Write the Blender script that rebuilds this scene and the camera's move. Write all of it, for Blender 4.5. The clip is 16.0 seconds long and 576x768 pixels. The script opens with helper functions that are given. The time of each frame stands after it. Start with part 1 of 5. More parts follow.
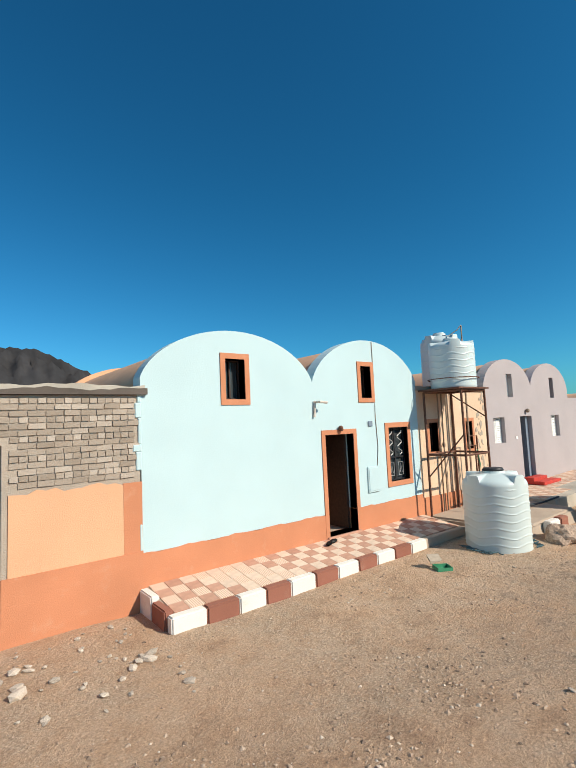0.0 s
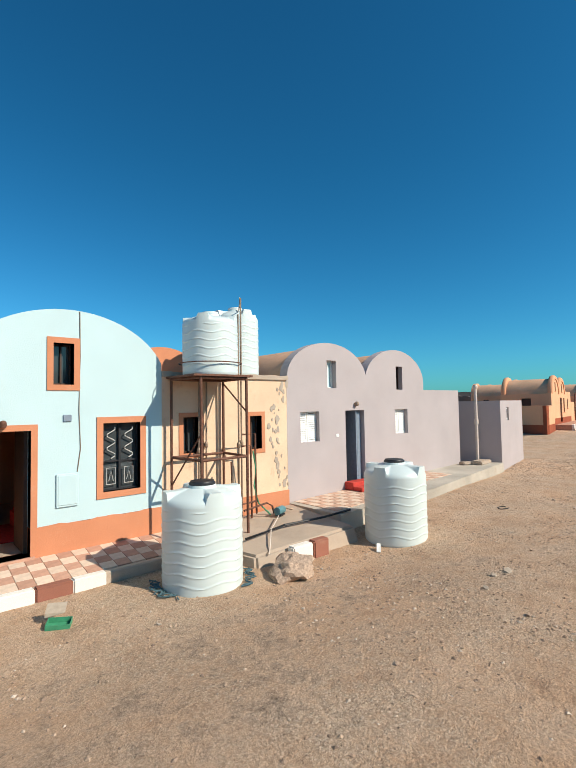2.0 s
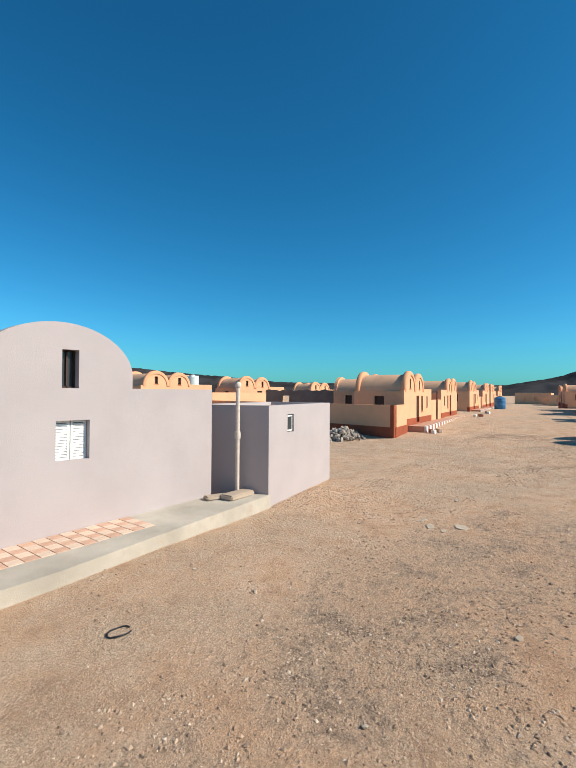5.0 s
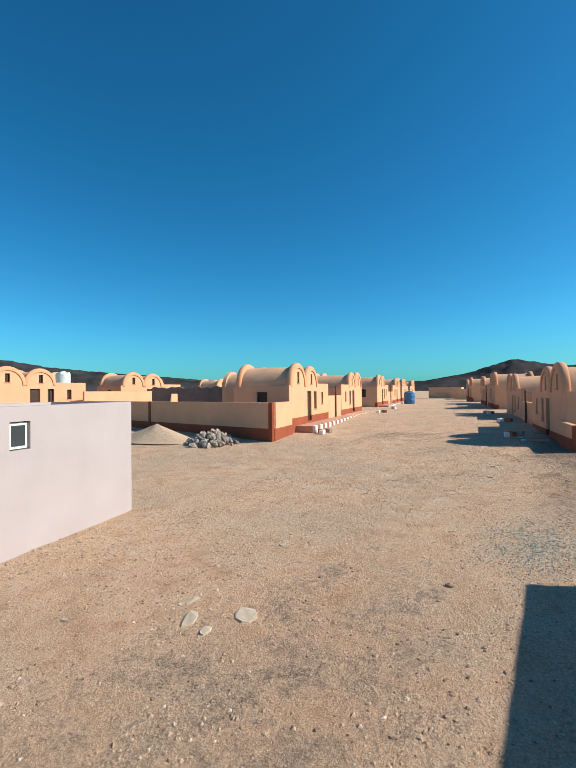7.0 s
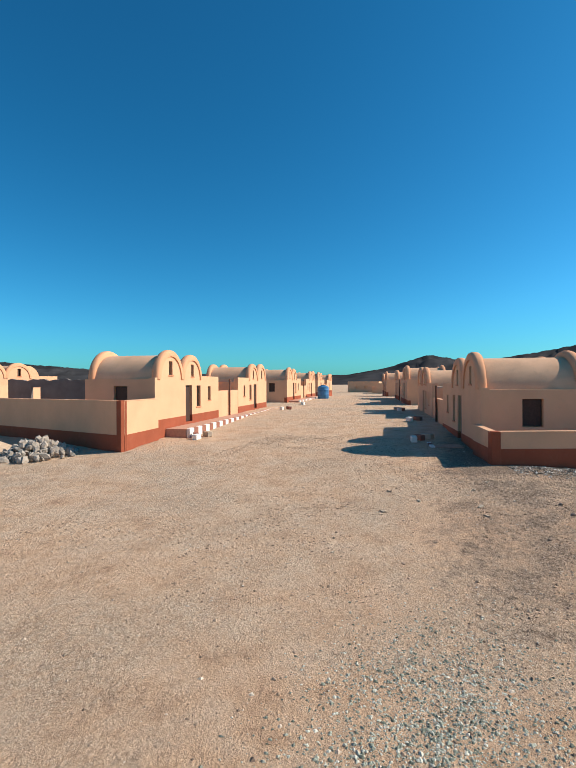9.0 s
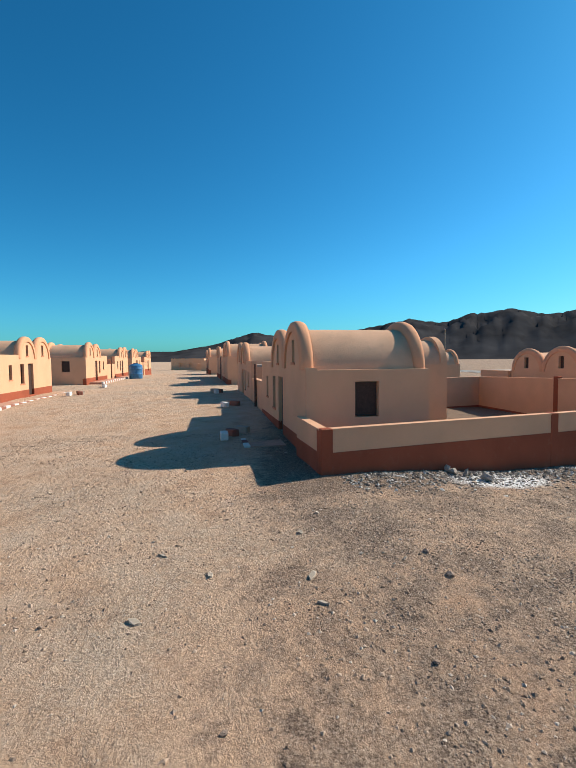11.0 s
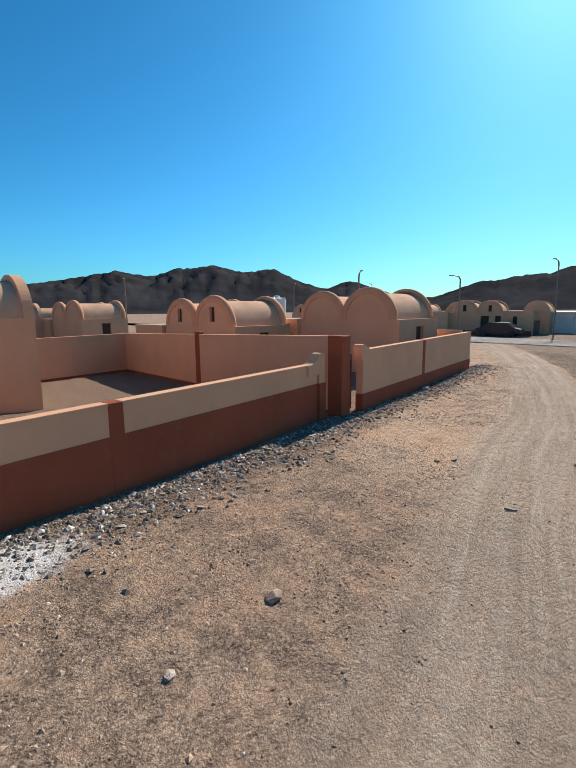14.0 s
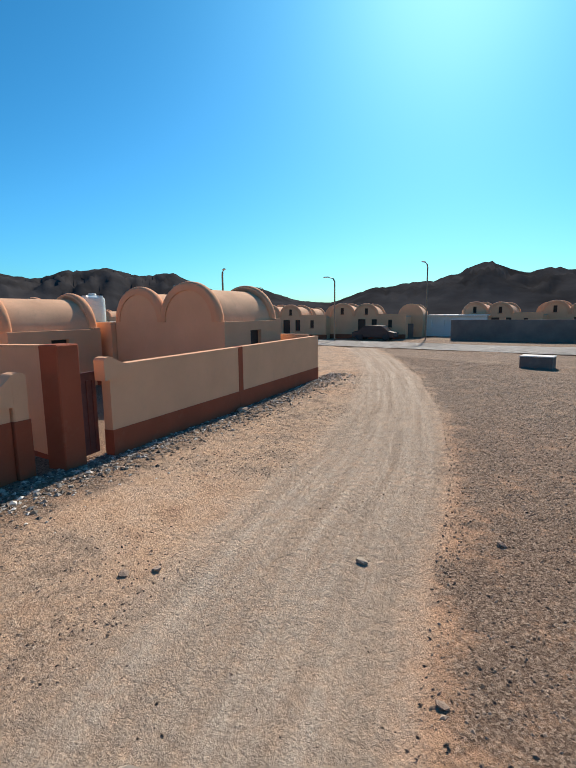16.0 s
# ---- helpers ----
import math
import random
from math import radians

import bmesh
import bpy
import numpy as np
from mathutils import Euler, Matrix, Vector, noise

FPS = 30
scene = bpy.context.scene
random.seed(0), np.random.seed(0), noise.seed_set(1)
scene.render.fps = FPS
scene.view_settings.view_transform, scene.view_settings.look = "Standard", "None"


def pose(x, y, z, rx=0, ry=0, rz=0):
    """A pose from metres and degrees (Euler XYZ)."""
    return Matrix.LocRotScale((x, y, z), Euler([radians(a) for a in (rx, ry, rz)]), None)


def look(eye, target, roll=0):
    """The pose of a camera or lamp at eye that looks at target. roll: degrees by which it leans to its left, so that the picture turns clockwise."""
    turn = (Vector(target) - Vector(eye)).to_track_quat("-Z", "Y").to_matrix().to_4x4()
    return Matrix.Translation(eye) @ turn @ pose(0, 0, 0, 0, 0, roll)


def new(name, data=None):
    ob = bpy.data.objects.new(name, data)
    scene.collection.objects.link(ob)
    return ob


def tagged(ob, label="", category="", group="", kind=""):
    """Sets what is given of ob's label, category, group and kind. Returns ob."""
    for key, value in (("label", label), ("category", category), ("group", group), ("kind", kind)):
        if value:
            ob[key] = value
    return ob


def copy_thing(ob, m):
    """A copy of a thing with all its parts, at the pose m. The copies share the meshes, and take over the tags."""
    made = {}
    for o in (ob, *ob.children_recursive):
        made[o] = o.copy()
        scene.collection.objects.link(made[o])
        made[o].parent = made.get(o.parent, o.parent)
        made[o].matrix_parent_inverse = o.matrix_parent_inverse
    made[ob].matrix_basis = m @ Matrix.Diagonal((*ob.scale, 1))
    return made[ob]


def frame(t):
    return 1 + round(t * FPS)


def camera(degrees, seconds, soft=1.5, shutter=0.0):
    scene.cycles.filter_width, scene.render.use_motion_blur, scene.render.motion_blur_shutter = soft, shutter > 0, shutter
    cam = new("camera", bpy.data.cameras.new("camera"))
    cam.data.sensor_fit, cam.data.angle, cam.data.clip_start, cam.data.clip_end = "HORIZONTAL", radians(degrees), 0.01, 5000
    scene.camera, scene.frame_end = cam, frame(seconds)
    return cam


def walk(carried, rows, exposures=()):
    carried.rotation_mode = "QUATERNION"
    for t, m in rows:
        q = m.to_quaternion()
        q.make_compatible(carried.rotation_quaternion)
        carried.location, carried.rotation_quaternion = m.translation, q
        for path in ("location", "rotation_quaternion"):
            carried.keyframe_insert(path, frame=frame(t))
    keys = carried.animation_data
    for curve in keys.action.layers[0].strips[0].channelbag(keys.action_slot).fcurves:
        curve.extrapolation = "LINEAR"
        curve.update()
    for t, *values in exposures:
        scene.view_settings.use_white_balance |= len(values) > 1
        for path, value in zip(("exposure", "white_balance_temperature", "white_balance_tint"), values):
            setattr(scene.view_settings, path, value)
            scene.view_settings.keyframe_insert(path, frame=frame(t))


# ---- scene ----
cam = camera(64.0, 16.0, soft=1.15)
PATH = [
    (0, (0.211, -7.475, 2.548), (1.441, -5.908, 2.719), -2.57),
    (0.5, (1.681, -7.913, 2.472), (2.928, -6.357, 2.627), -2.30),
    (1, (3.080, -8.295, 2.503), (4.343, -6.751, 2.643), -1.94),
    (1.5, (4.627, -8.668, 2.587), (5.904, -7.132, 2.698), -1.48),
    (2, (6.049, -9.025, 2.624), (7.353, -7.511, 2.716), -1.01),
    (2.5, (7.544, -9.150, 2.603), (8.882, -7.667, 2.691), -0.94),
    (3, (9.136, -8.929, 2.641), (10.526, -7.493, 2.719), -0.77),
    (3.5, (10.483, -8.934, 2.727), (11.913, -7.537, 2.799), -0.74),
    (4, (11.703, -9.029, 2.835), (13.171, -7.672, 2.899), -0.63),
    (4.5, (13.028, -9.018, 2.921), (14.540, -7.709, 2.972), -0.21),
    (5, (14.277, -9.010, 3.008), (15.836, -7.758, 3.045), 0.35),
    (5.2, (14.635, -9.000, 3.026), (16.226, -7.789, 3.059), 0.33),
    (7.5, (21.576, -9.042, 2.878), (23.336, -8.091, 2.904), -0.66),
    (8.2, (23.574, -8.968, 2.891), (25.384, -8.118, 2.908), -0.48),
    (10.3, (28.623, -8.900, 2.967), (30.594, -8.568, 2.907), -0.58),
    (10.5, (29.211, -8.902, 2.969), (31.195, -8.661, 2.897), -0.69),
    (11, (30.728, -8.949, 2.973), (32.725, -8.955, 2.864), -0.55),
    (11.5, (31.810, -9.448, 2.976), (33.799, -9.612, 2.840), -0.82),
    (12, (32.596, -10.142, 3.106), (34.554, -10.511, 2.936), -0.78),
    (12.5, (33.182, -10.872, 3.227), (35.094, -11.417, 3.010), -0.37),
    (13, (34.243, -11.478, 3.181), (36.067, -12.259, 2.925), -0.13),
    (13.5, (34.669, -12.773, 3.073), (36.424, -13.689, 2.790), -0.39),
    (14, (35.842, -14.367, 2.793), (37.468, -15.488, 2.478), -0.61),
    (14.5, (36.578, -16.376, 2.558), (38.123, -17.600, 2.221), -1.00),
    (15, (36.574, -17.532, 2.494), (38.037, -18.852, 2.151), -1.35),
    (15.5, (36.598, -18.448, 2.509), (38.025, -19.812, 2.188), -1.29),
    (16, (36.843, -19.347, 2.585), (38.208, -20.778, 2.287), -0.71),
]
walk(cam, [(t, look(eye, target, roll)) for t, eye, target, roll in PATH],
     [(0, 0.1, 6750, 10), (2, 0.16, 6750, 10), (3.5, 0.26, 6700, 10), (5, 0.28, 6650, 10), (8, 0.32, 6600, 10), (10.3, 0.30, 6600, 10), (12.5, 0.25, 6600, 12), (14.5, 0.22, 6700, 14), (16, 0.26, 6800, 14)])

# ---- world and sun ----
SUN_AZ, SUN_EL = -65.0, 36.0
world = bpy.data.worlds.new("sky_world")
world.use_nodes = True
scene.world = world
wn = world.node_tree
wn.nodes.clear()
sky = wn.nodes.new("ShaderNodeTexSky")
sky.sky_type = "NISHITA"
sky.sun_disc = False
sky.sun_elevation = radians(SUN_EL)
sky.sun_rotation = radians(90 - SUN_AZ)
sky.altitude = 300
sky.air_density = 1.0
sky.dust_density = 0.7
sky.ozone_density = 3.0
bg = wn.nodes.new("ShaderNodeBackground")
bg.inputs["Strength"].default_value = 0.08
wo = wn.nodes.new("ShaderNodeOutputWorld")
tone = wn.nodes.new("ShaderNodeMix")
tone.data_type, tone.blend_type = "RGBA", "MULTIPLY"
tone.inputs[0].default_value = 1.0
grey = wn.nodes.new("ShaderNodeRGBToBW")
level = wn.nodes.new("ShaderNodeMapRange")
level.inputs["From Max"].default_value = 16.0
hue = wn.nodes.new("ShaderNodeValToRGB")
stops = ((0.1, (0.12, 0.84, 1.06, 1)), (0.28, (0.24, 0.92, 1.18, 1)), (0.55, (0.32, 0.84, 0.98, 1)), (1.0, (0.36, 0.64, 0.68, 1)))
while len(hue.color_ramp.elements) < len(stops):
    hue.color_ramp.elements.new(0.5)
for el, (at, col) in zip(hue.color_ramp.elements, stops):
    el.position, el.color = at, col
wn.links.new(sky.outputs[0], grey.inputs[0])
wn.links.new(grey.outputs[0], level.inputs["Value"])
wn.links.new(level.outputs[0], hue.inputs[0])
wn.links.new(hue.outputs[0], tone.inputs[7])
deep = wn.nodes.new("ShaderNodeGamma")
deep.inputs[1].default_value = 1.12
wn.links.new(sky.outputs[0], deep.inputs[0])
wn.links.new(deep.outputs[0], tone.inputs[6])
wn.links.new(tone.outputs[2], bg.inputs[0])
wn.links.new(bg.outputs[0], wo.inputs[0])
sun = new("sun", bpy.data.lights.new("sun", "SUN"))
sun.data.energy = 5.0
sun.data.angle = radians(0.53)
sun.data.color = (1.0, 0.91, 0.78)
_a, _e = radians(SUN_AZ), radians(SUN_EL)
sun.matrix_world = look((40 * math.cos(_a) * math.cos(_e), 40 * math.sin(_a) * math.cos(_e), 40 * math.sin(_e)), (0, 0, 0))


# ---- materials ----
def mat(name):
    m = bpy.data.materials.new(name)
    m.use_nodes = True
    nt = m.node_tree
    return m, nt, nt.nodes["Principled BSDF"]


def tex(nt, kind, scale, detail=4.0, coords="Object", rough=0.55):
    n = nt.nodes.new(kind)
    n.inputs["Scale"].default_value = scale
    if "Detail" in n.inputs:
        n.inputs["Detail"].default_value = detail
    if "Roughness" in n.inputs:
        n.inputs["Roughness"].default_value = rough
    c = nt.nodes.new("ShaderNodeTexCoord")
    nt.links.new(c.outputs[coords], n.inputs["Vector"])
    return n


def ramp(nt, source, stops):
    r = nt.nodes.new("ShaderNodeValToRGB")
    e = r.color_ramp.elements
    while len(e) < len(stops):
        e.new(0.5)
    for el, (p, c) in zip(e, stops):
        el.position = p
        el.color = (*c, 1) if len(c) == 3 else c
    nt.links.new(source, r.inputs[0])
    return r


def mixc(nt, fac, a, b, mode="MIX"):
    n = nt.nodes.new("ShaderNodeMix")
    n.data_type, n.blend_type = "RGBA", mode
    for sock, v in ((n.inputs[0], fac), (n.inputs[6], a), (n.inputs[7], b)):
        if hasattr(v, "links"):
            nt.links.new(v, sock)
        elif isinstance(v, (int, float)):
            sock.default_value = v
        else:
            sock.default_value = (*v, 1)
    return n.outputs[2]


def bump(nt, bsdf, height, strength, dist):
    b = nt.nodes.new("ShaderNodeBump")
    b.inputs["Strength"].default_value = strength
    b.inputs["Distance"].default_value = dist
    nt.links.new(height, b.inputs["Height"])
    nt.links.new(b.outputs[0], bsdf.inputs["Normal"])


def plaster(name, col, vary=0.12, dirt=(0.45, 0.33, 0.22), dirt_amount=0.25, rough=0.9, bump_s=0.35, grain=70):
    m, nt, b = mat(name)
    big = tex(nt, "ShaderNodeTexNoise", 0.9, 5)
    fine = tex(nt, "ShaderNodeTexNoise", grain, 3)
    streak = tex(nt, "ShaderNodeTexNoise", 3.5, 6, rough=0.7)
    lo = tuple(c * (1 - vary) for c in col)
    hi = tuple(min(1, c * (1 + vary * 0.6)) for c in col)
    base = ramp(nt, big.outputs[0], [(0.32, lo), (0.68, hi)]).outputs[0]
    mask = ramp(nt, streak.outputs[0], [(0.56, (0, 0, 0)), (0.78, (dirt_amount,) * 3)]).outputs[0]
    c = mixc(nt, mask, base, dirt)
    spec = ramp(nt, fine.outputs[0], [(0.3, (0.86, 0.86, 0.86)), (0.65, (1, 1, 1))]).outputs[0]
    c = mixc(nt, 0.6, c, spec, "MULTIPLY")
    nt.links.new(c, b.inputs["Base Color"])
    b.inputs["Roughness"].default_value = rough
    b.inputs["Specular IOR Level"].default_value = 0.15
    add = nt.nodes.new("ShaderNodeMath")
    add.operation = "MULTIPLY_ADD"
    nt.links.new(streak.outputs[0], add.inputs[0])
    add.inputs[1].default_value = 1.6
    nt.links.new(fine.outputs[0], add.inputs[2])
    bump(nt, b, add.outputs[0], bump_s, 0.012)
    return m


def simple(name, col, rough=0.5, metal=0.0, vary=0.2, scale=12, bump_s=0.15, spec=0.4, by_object=0.0):
    m, nt, b = mat(name)
    n = tex(nt, "ShaderNodeTexNoise", scale, 5)
    c = ramp(nt, n.outputs[0], [(0.3, tuple(x * (1 - vary) for x in col)), (0.7, tuple(min(1, x * (1 + vary)) for x in col))]).outputs[0]
    if by_object:
        info = nt.nodes.new("ShaderNodeObjectInfo")
        tone = ramp(nt, info.outputs["Random"], [(0.0, (1 - by_object,) * 3), (1.0, (1, 1, 1))]).outputs[0]
        c = mixc(nt, 1.0, c, tone, "MULTIPLY")
    nt.links.new(c, b.inputs["Base Color"])
    b.inputs["Roughness"].default_value = rough
    b.inputs["Metallic"].default_value = metal
    b.inputs["Specular IOR Level"].default_value = spec
    bump(nt, b, n.outputs[0], bump_s, 0.01)
    return m


def value_math(nt, op, a, c):
    n = nt.nodes.new("ShaderNodeMath")
    n.operation = op
    for sock, v in ((n.inputs[0], a), (n.inputs[1], c)):
        if hasattr(v, "links"):
            nt.links.new(v, sock)
        else:
            sock.default_value = v
    return n.outputs[0]


def ground_material():
    """Compacted sand with gravel; the mesh says where wheels have worn it, where dark chippings lie or backlit shade is
    painted, and where ash was tipped.
    """
    m, nt, b = mat("desert_ground")

    def attr(name):
        n = nt.nodes.new("ShaderNodeAttribute")
        n.attribute_name = name
        return n.outputs["Fac"]

    def mask(source, lo, hi, a=0.0, c=1.0):
        return ramp(nt, source, [(lo, (a,) * 3), (hi, (c,) * 3)]).outputs[0]
    big = tex(nt, "ShaderNodeTexNoise", 0.3, 6, "Object", 0.62)
    mid = tex(nt, "ShaderNodeTexNoise", 1.3, 7, "Object", 0.7)
    small = tex(nt, "ShaderNodeTexNoise", 7, 7, "Object", 0.75)
    fine = tex(nt, "ShaderNodeTexNoise", 40, 5, "Object", 0.75)
    grit = tex(nt, "ShaderNodeTexVoronoi", 52, 0, "Object")
    peb = tex(nt, "ShaderNodeTexVoronoi", 19, 0, "Object")
    sand = ramp(nt, mid.outputs[0], [(0.3, (0.43, 0.265, 0.168)), (0.45, (0.61, 0.40, 0.26)), (0.58, (0.65, 0.455, 0.315)), (0.72, (0.67, 0.50, 0.36))]).outputs[0]
    chips = ramp(nt, grit.outputs["Color"], [(0.1, (0.27, 0.205, 0.152)), (0.5, (0.47, 0.365, 0.265)), (0.9, (0.70, 0.58, 0.45))]).outputs[0]
    where = mixc(nt, 1.0, mask(big.outputs[0], 0.42, 0.62, 0.1, 0.75), mask(small.outputs[0], 0.36, 0.6, 0.35, 1.0), "MULTIPLY")
    c = mixc(nt, where, sand, chips)
    # reddish loam between the track and the wall
    lm = value_math(nt, "ADD", attr("loam"), value_math(nt, "MULTIPLY", value_math(nt, "SUBTRACT", mid.outputs[0], 0.5), 1.2))
    c = mixc(nt, value_math(nt, "MULTIPLY", mask(lm, 0.3, 0.8, 0, 0.85), mask(attr("loam"), 0.02, 0.2)), c, (0.62, 0.36, 0.215))
    # dark chippings and painted backlit shade at the corner, broken up by patches of bare sand
    dchips = ramp(nt, grit.outputs["Color"], [(0.1, (0.085, 0.060, 0.046)), (0.5, (0.215, 0.152, 0.112)), (0.95, (0.44, 0.335, 0.25))]).outputs[0]
    brk = value_math(nt, "ADD", attr("chippings"), value_math(nt, "MULTIPLY", value_math(nt, "SUBTRACT", mid.outputs[0], 0.5), 1.7))
    brk2 = value_math(nt, "ADD", brk, value_math(nt, "MULTIPLY", value_math(nt, "SUBTRACT", small.outputs[0], 0.5), 1.1))
    c = mixc(nt, value_math(nt, "MULTIPLY", mask(brk2, 0.3, 0.75, 0, 0.92), mask(attr("chippings"), 0.02, 0.15)), c, dchips)
    # wheel-worn dust in long streaks along the track
    place = nt.nodes.new("ShaderNodeCombineXYZ")
    geo = nt.nodes.new("ShaderNodeTexCoord")
    sep = nt.nodes.new("ShaderNodeSeparateXYZ")
    nt.links.new(geo.outputs["Object"], sep.inputs[0])
    nt.links.new(value_math(nt, "MULTIPLY", attr("across"), 4.2), place.inputs[0])
    nt.links.new(value_math(nt, "MULTIPLY", sep.outputs[1], 0.16), place.inputs[1])
    streak = nt.nodes.new("ShaderNodeTexNoise")
    streak.inputs["Scale"].default_value = 1.0
    streak.inputs["Detail"].default_value = 4.0
    streak.inputs["Roughness"].default_value = 0.65
    nt.links.new(place.outputs[0], streak.inputs["Vector"])
    dust = ramp(nt, streak.outputs[0], [(0.3, (0.36, 0.28, 0.21)), (0.45, (0.43, 0.34, 0.26)), (0.58, (0.50, 0.405, 0.315)), (0.7, (0.56, 0.47, 0.375))]).outputs[0]
    tm = value_math(nt, "MULTIPLY", attr("wheel_track"), mask(small.outputs[0], 0.3, 0.6, 0.3, 1.0))
    c = mixc(nt, tm, c, dust)
    # tipped ash, thinning out in flecks
    am = value_math(nt, "ADD", attr("ash"), value_math(nt, "MULTIPLY", value_math(nt, "SUBTRACT", small.outputs[0], 0.5), 1.5))
    am = value_math(nt, "MULTIPLY", mask(am, 0.2, 0.7, 0, 0.95), mask(attr("ash"), 0.02, 0.3))
    c = mixc(nt, am, c, (0.78, 0.77, 0.75))
    spot = mask(peb.outputs["Distance"], 0.10, 0.2, 1.0, 0.0)
    pm = mixc(nt, 1.0, spot, mask(small.outputs[0], 0.5, 0.6, 0.0, 0.75), "MULTIPLY")
    tint = ramp(nt, peb.outputs["Color"], [(0.2, (0.20, 0.15, 0.12)), (0.6, (0.42, 0.33, 0.26)), (0.9, (0.72, 0.65, 0.56))]).outputs[0]
    c = mixc(nt, pm, c, tint)
    sh = ramp(nt, fine.outputs[0], [(0.3, (0.56, 0.54, 0.52)), (0.6, (1.12, 1.11, 1.1))]).outputs[0]
    c = mixc(nt, 0.75, c, sh, "MULTIPLY")
    nt.links.new(c, b.inputs["Base Color"])
    b.inputs["Roughness"].default_value = 0.95
    b.inputs["Specular IOR Level"].default_value = 0.1
    h = value_math(nt, "ADD", value_math(nt, "MULTIPLY", small.outputs[0], 3.0), fine.outputs[0])
    h = value_math(nt, "ADD", h, value_math(nt, "MULTIPLY", pm, 0.5))
    h = value_math(nt, "ADD", h, value_math(nt, "MULTIPLY", value_math(nt, "MULTIPLY", streak.outputs[0], attr("wheel_track")), 1.3))
    bump(nt, b, h, 0.75, 0.036)
    return m


def brick_material():
    m, nt, b = mat("cement_brick")
    n = tex(nt, "ShaderNodeTexNoise", 28, 5)
    info = nt.nodes.new("ShaderNodeObjectInfo")
    tone = ramp(nt, info.outputs["Random"], [(0.0, (0.34, 0.275, 0.215)), (0.6, (0.44, 0.365, 0.295)), (1.0, (0.56, 0.48, 0.40))]).outputs[0]
    g = ramp(nt, n.outputs[0], [(0.3, (0.72, 0.72, 0.72)), (0.7, (1.1, 1.1, 1.1))]).outputs[0]
    nt.links.new(mixc(nt, 1.0, tone, g, "MULTIPLY"), b.inputs["Base Color"])
    b.inputs["Roughness"].default_value = 0.95
    bump(nt, b, n.outputs[0], 0.6, 0.012)
    return m


WHITE = plaster("white_plaster", (0.52, 0.68, 0.705), 0.04, (0.62, 0.58, 0.52), 0.12, bump_s=0.25)
PEACH = plaster("peach_plaster", (0.74, 0.42, 0.25), 0.07, (0.55, 0.36, 0.24), 0.3)
PEACH_OLD = plaster("worn_peach_plaster", (0.78, 0.56, 0.39), 0.12, (0.38, 0.25, 0.16), 0.55)
ORANGE = plaster("orange_plaster", (0.60, 0.25, 0.135), 0.1, (0.62, 0.40, 0.27), 0.4)
BROWN = plaster("brown_plinth_plaster", (0.34, 0.092, 0.048), 0.14, (0.42, 0.20, 0.12), 0.3)
GREY = plaster("lilac_grey_plaster", (0.455, 0.405, 0.405), 0.06, (0.50, 0.40, 0.35), 0.35)
VAULT = plaster("vault_render", (0.70, 0.42, 0.265), 0.14, (0.40, 0.27, 0.19), 0.4, bump_s=0.6, grain=40)
CONCRETE = plaster("weathered_concrete", (0.47, 0.38, 0.30), 0.15, (0.30, 0.22, 0.16), 0.4, bump_s=0.6)
OLD_KERB = plaster("pale_worn_concrete", (0.50, 0.455, 0.385), 0.22, (0.46, 0.33, 0.24), 0.6, bump_s=0.8)
SLAB = plaster("dark_roof_slab", (0.13, 0.11, 0.095), 0.3, (0.35, 0.30, 0.25), 0.5, bump_s=0.8)
MORTAR = plaster("mortar", (0.46, 0.39, 0.32), 0.15, (0.2, 0.16, 0.13), 0.3, bump_s=0.8)
BRICK = brick_material()
GROUND = ground_material()
KERB_W = plaster("white_kerb_paint", (0.80, 0.77, 0.71), 0.06, (0.50, 0.40, 0.32), 0.5)
KERB_B = plaster("brown_kerb_paint", (0.32, 0.135, 0.095), 0.12, (0.45, 0.30, 0.22), 0.45)
TILE_C = simple("faded_salmon_tile", (0.60, 0.385, 0.28), 0.8, 0, 0.14, 9, 0.2, 0.2, 0.15)
TILE_A = simple("cream_cement_tile", (0.70, 0.54, 0.42), 0.8, 0, 0.1, 9, 0.2, 0.2, 0.12)
TILE_B = simple("salmon_cement_tile", (0.52, 0.30, 0.215), 0.8, 0, 0.12, 9, 0.2, 0.2, 0.15)
TILE_S, _nt, _b = mat("ribbed_cream_tile")
_w = tex(_nt, "ShaderNodeTexWave", 9.0, 1)
_nt.links.new(ramp(_nt, _w.outputs["Color"], [(0.3, (0.56, 0.36, 0.26)), (0.6, (0.74, 0.58, 0.45))]).outputs[0], _b.inputs["Base Color"])
_b.inputs["Roughness"].default_value = 0.85
bump(_nt, _b, _w.outputs["Color"], 0.4, 0.004)
TANK = simple("white_plastic", (0.60, 0.69, 0.68), 0.38, 0, 0.03, 3, 0.05, 0.45)
LID = simple("black_plastic", (0.02, 0.022, 0.025), 0.5, 0, 0.3, 20, 0.1)
RUST = simple("rusty_steel", (0.16, 0.075, 0.05), 0.75, 0.35, 0.4, 25, 0.35)
PIPE = simple("galvanised_pipe", (0.30, 0.22, 0.16), 0.6, 0.5, 0.3, 30, 0.2)
PVC = simple("dusty_white_pvc", (0.62, 0.54, 0.47), 0.6, 0, 0.12, 14, 0.1)
GREEN = simple("green_plastic", (0.05, 0.26, 0.14), 0.5, 0, 0.2)
BLUE = simple("blue_plastic", (0.035, 0.17, 0.36), 0.5, 0, 0.25, 3)
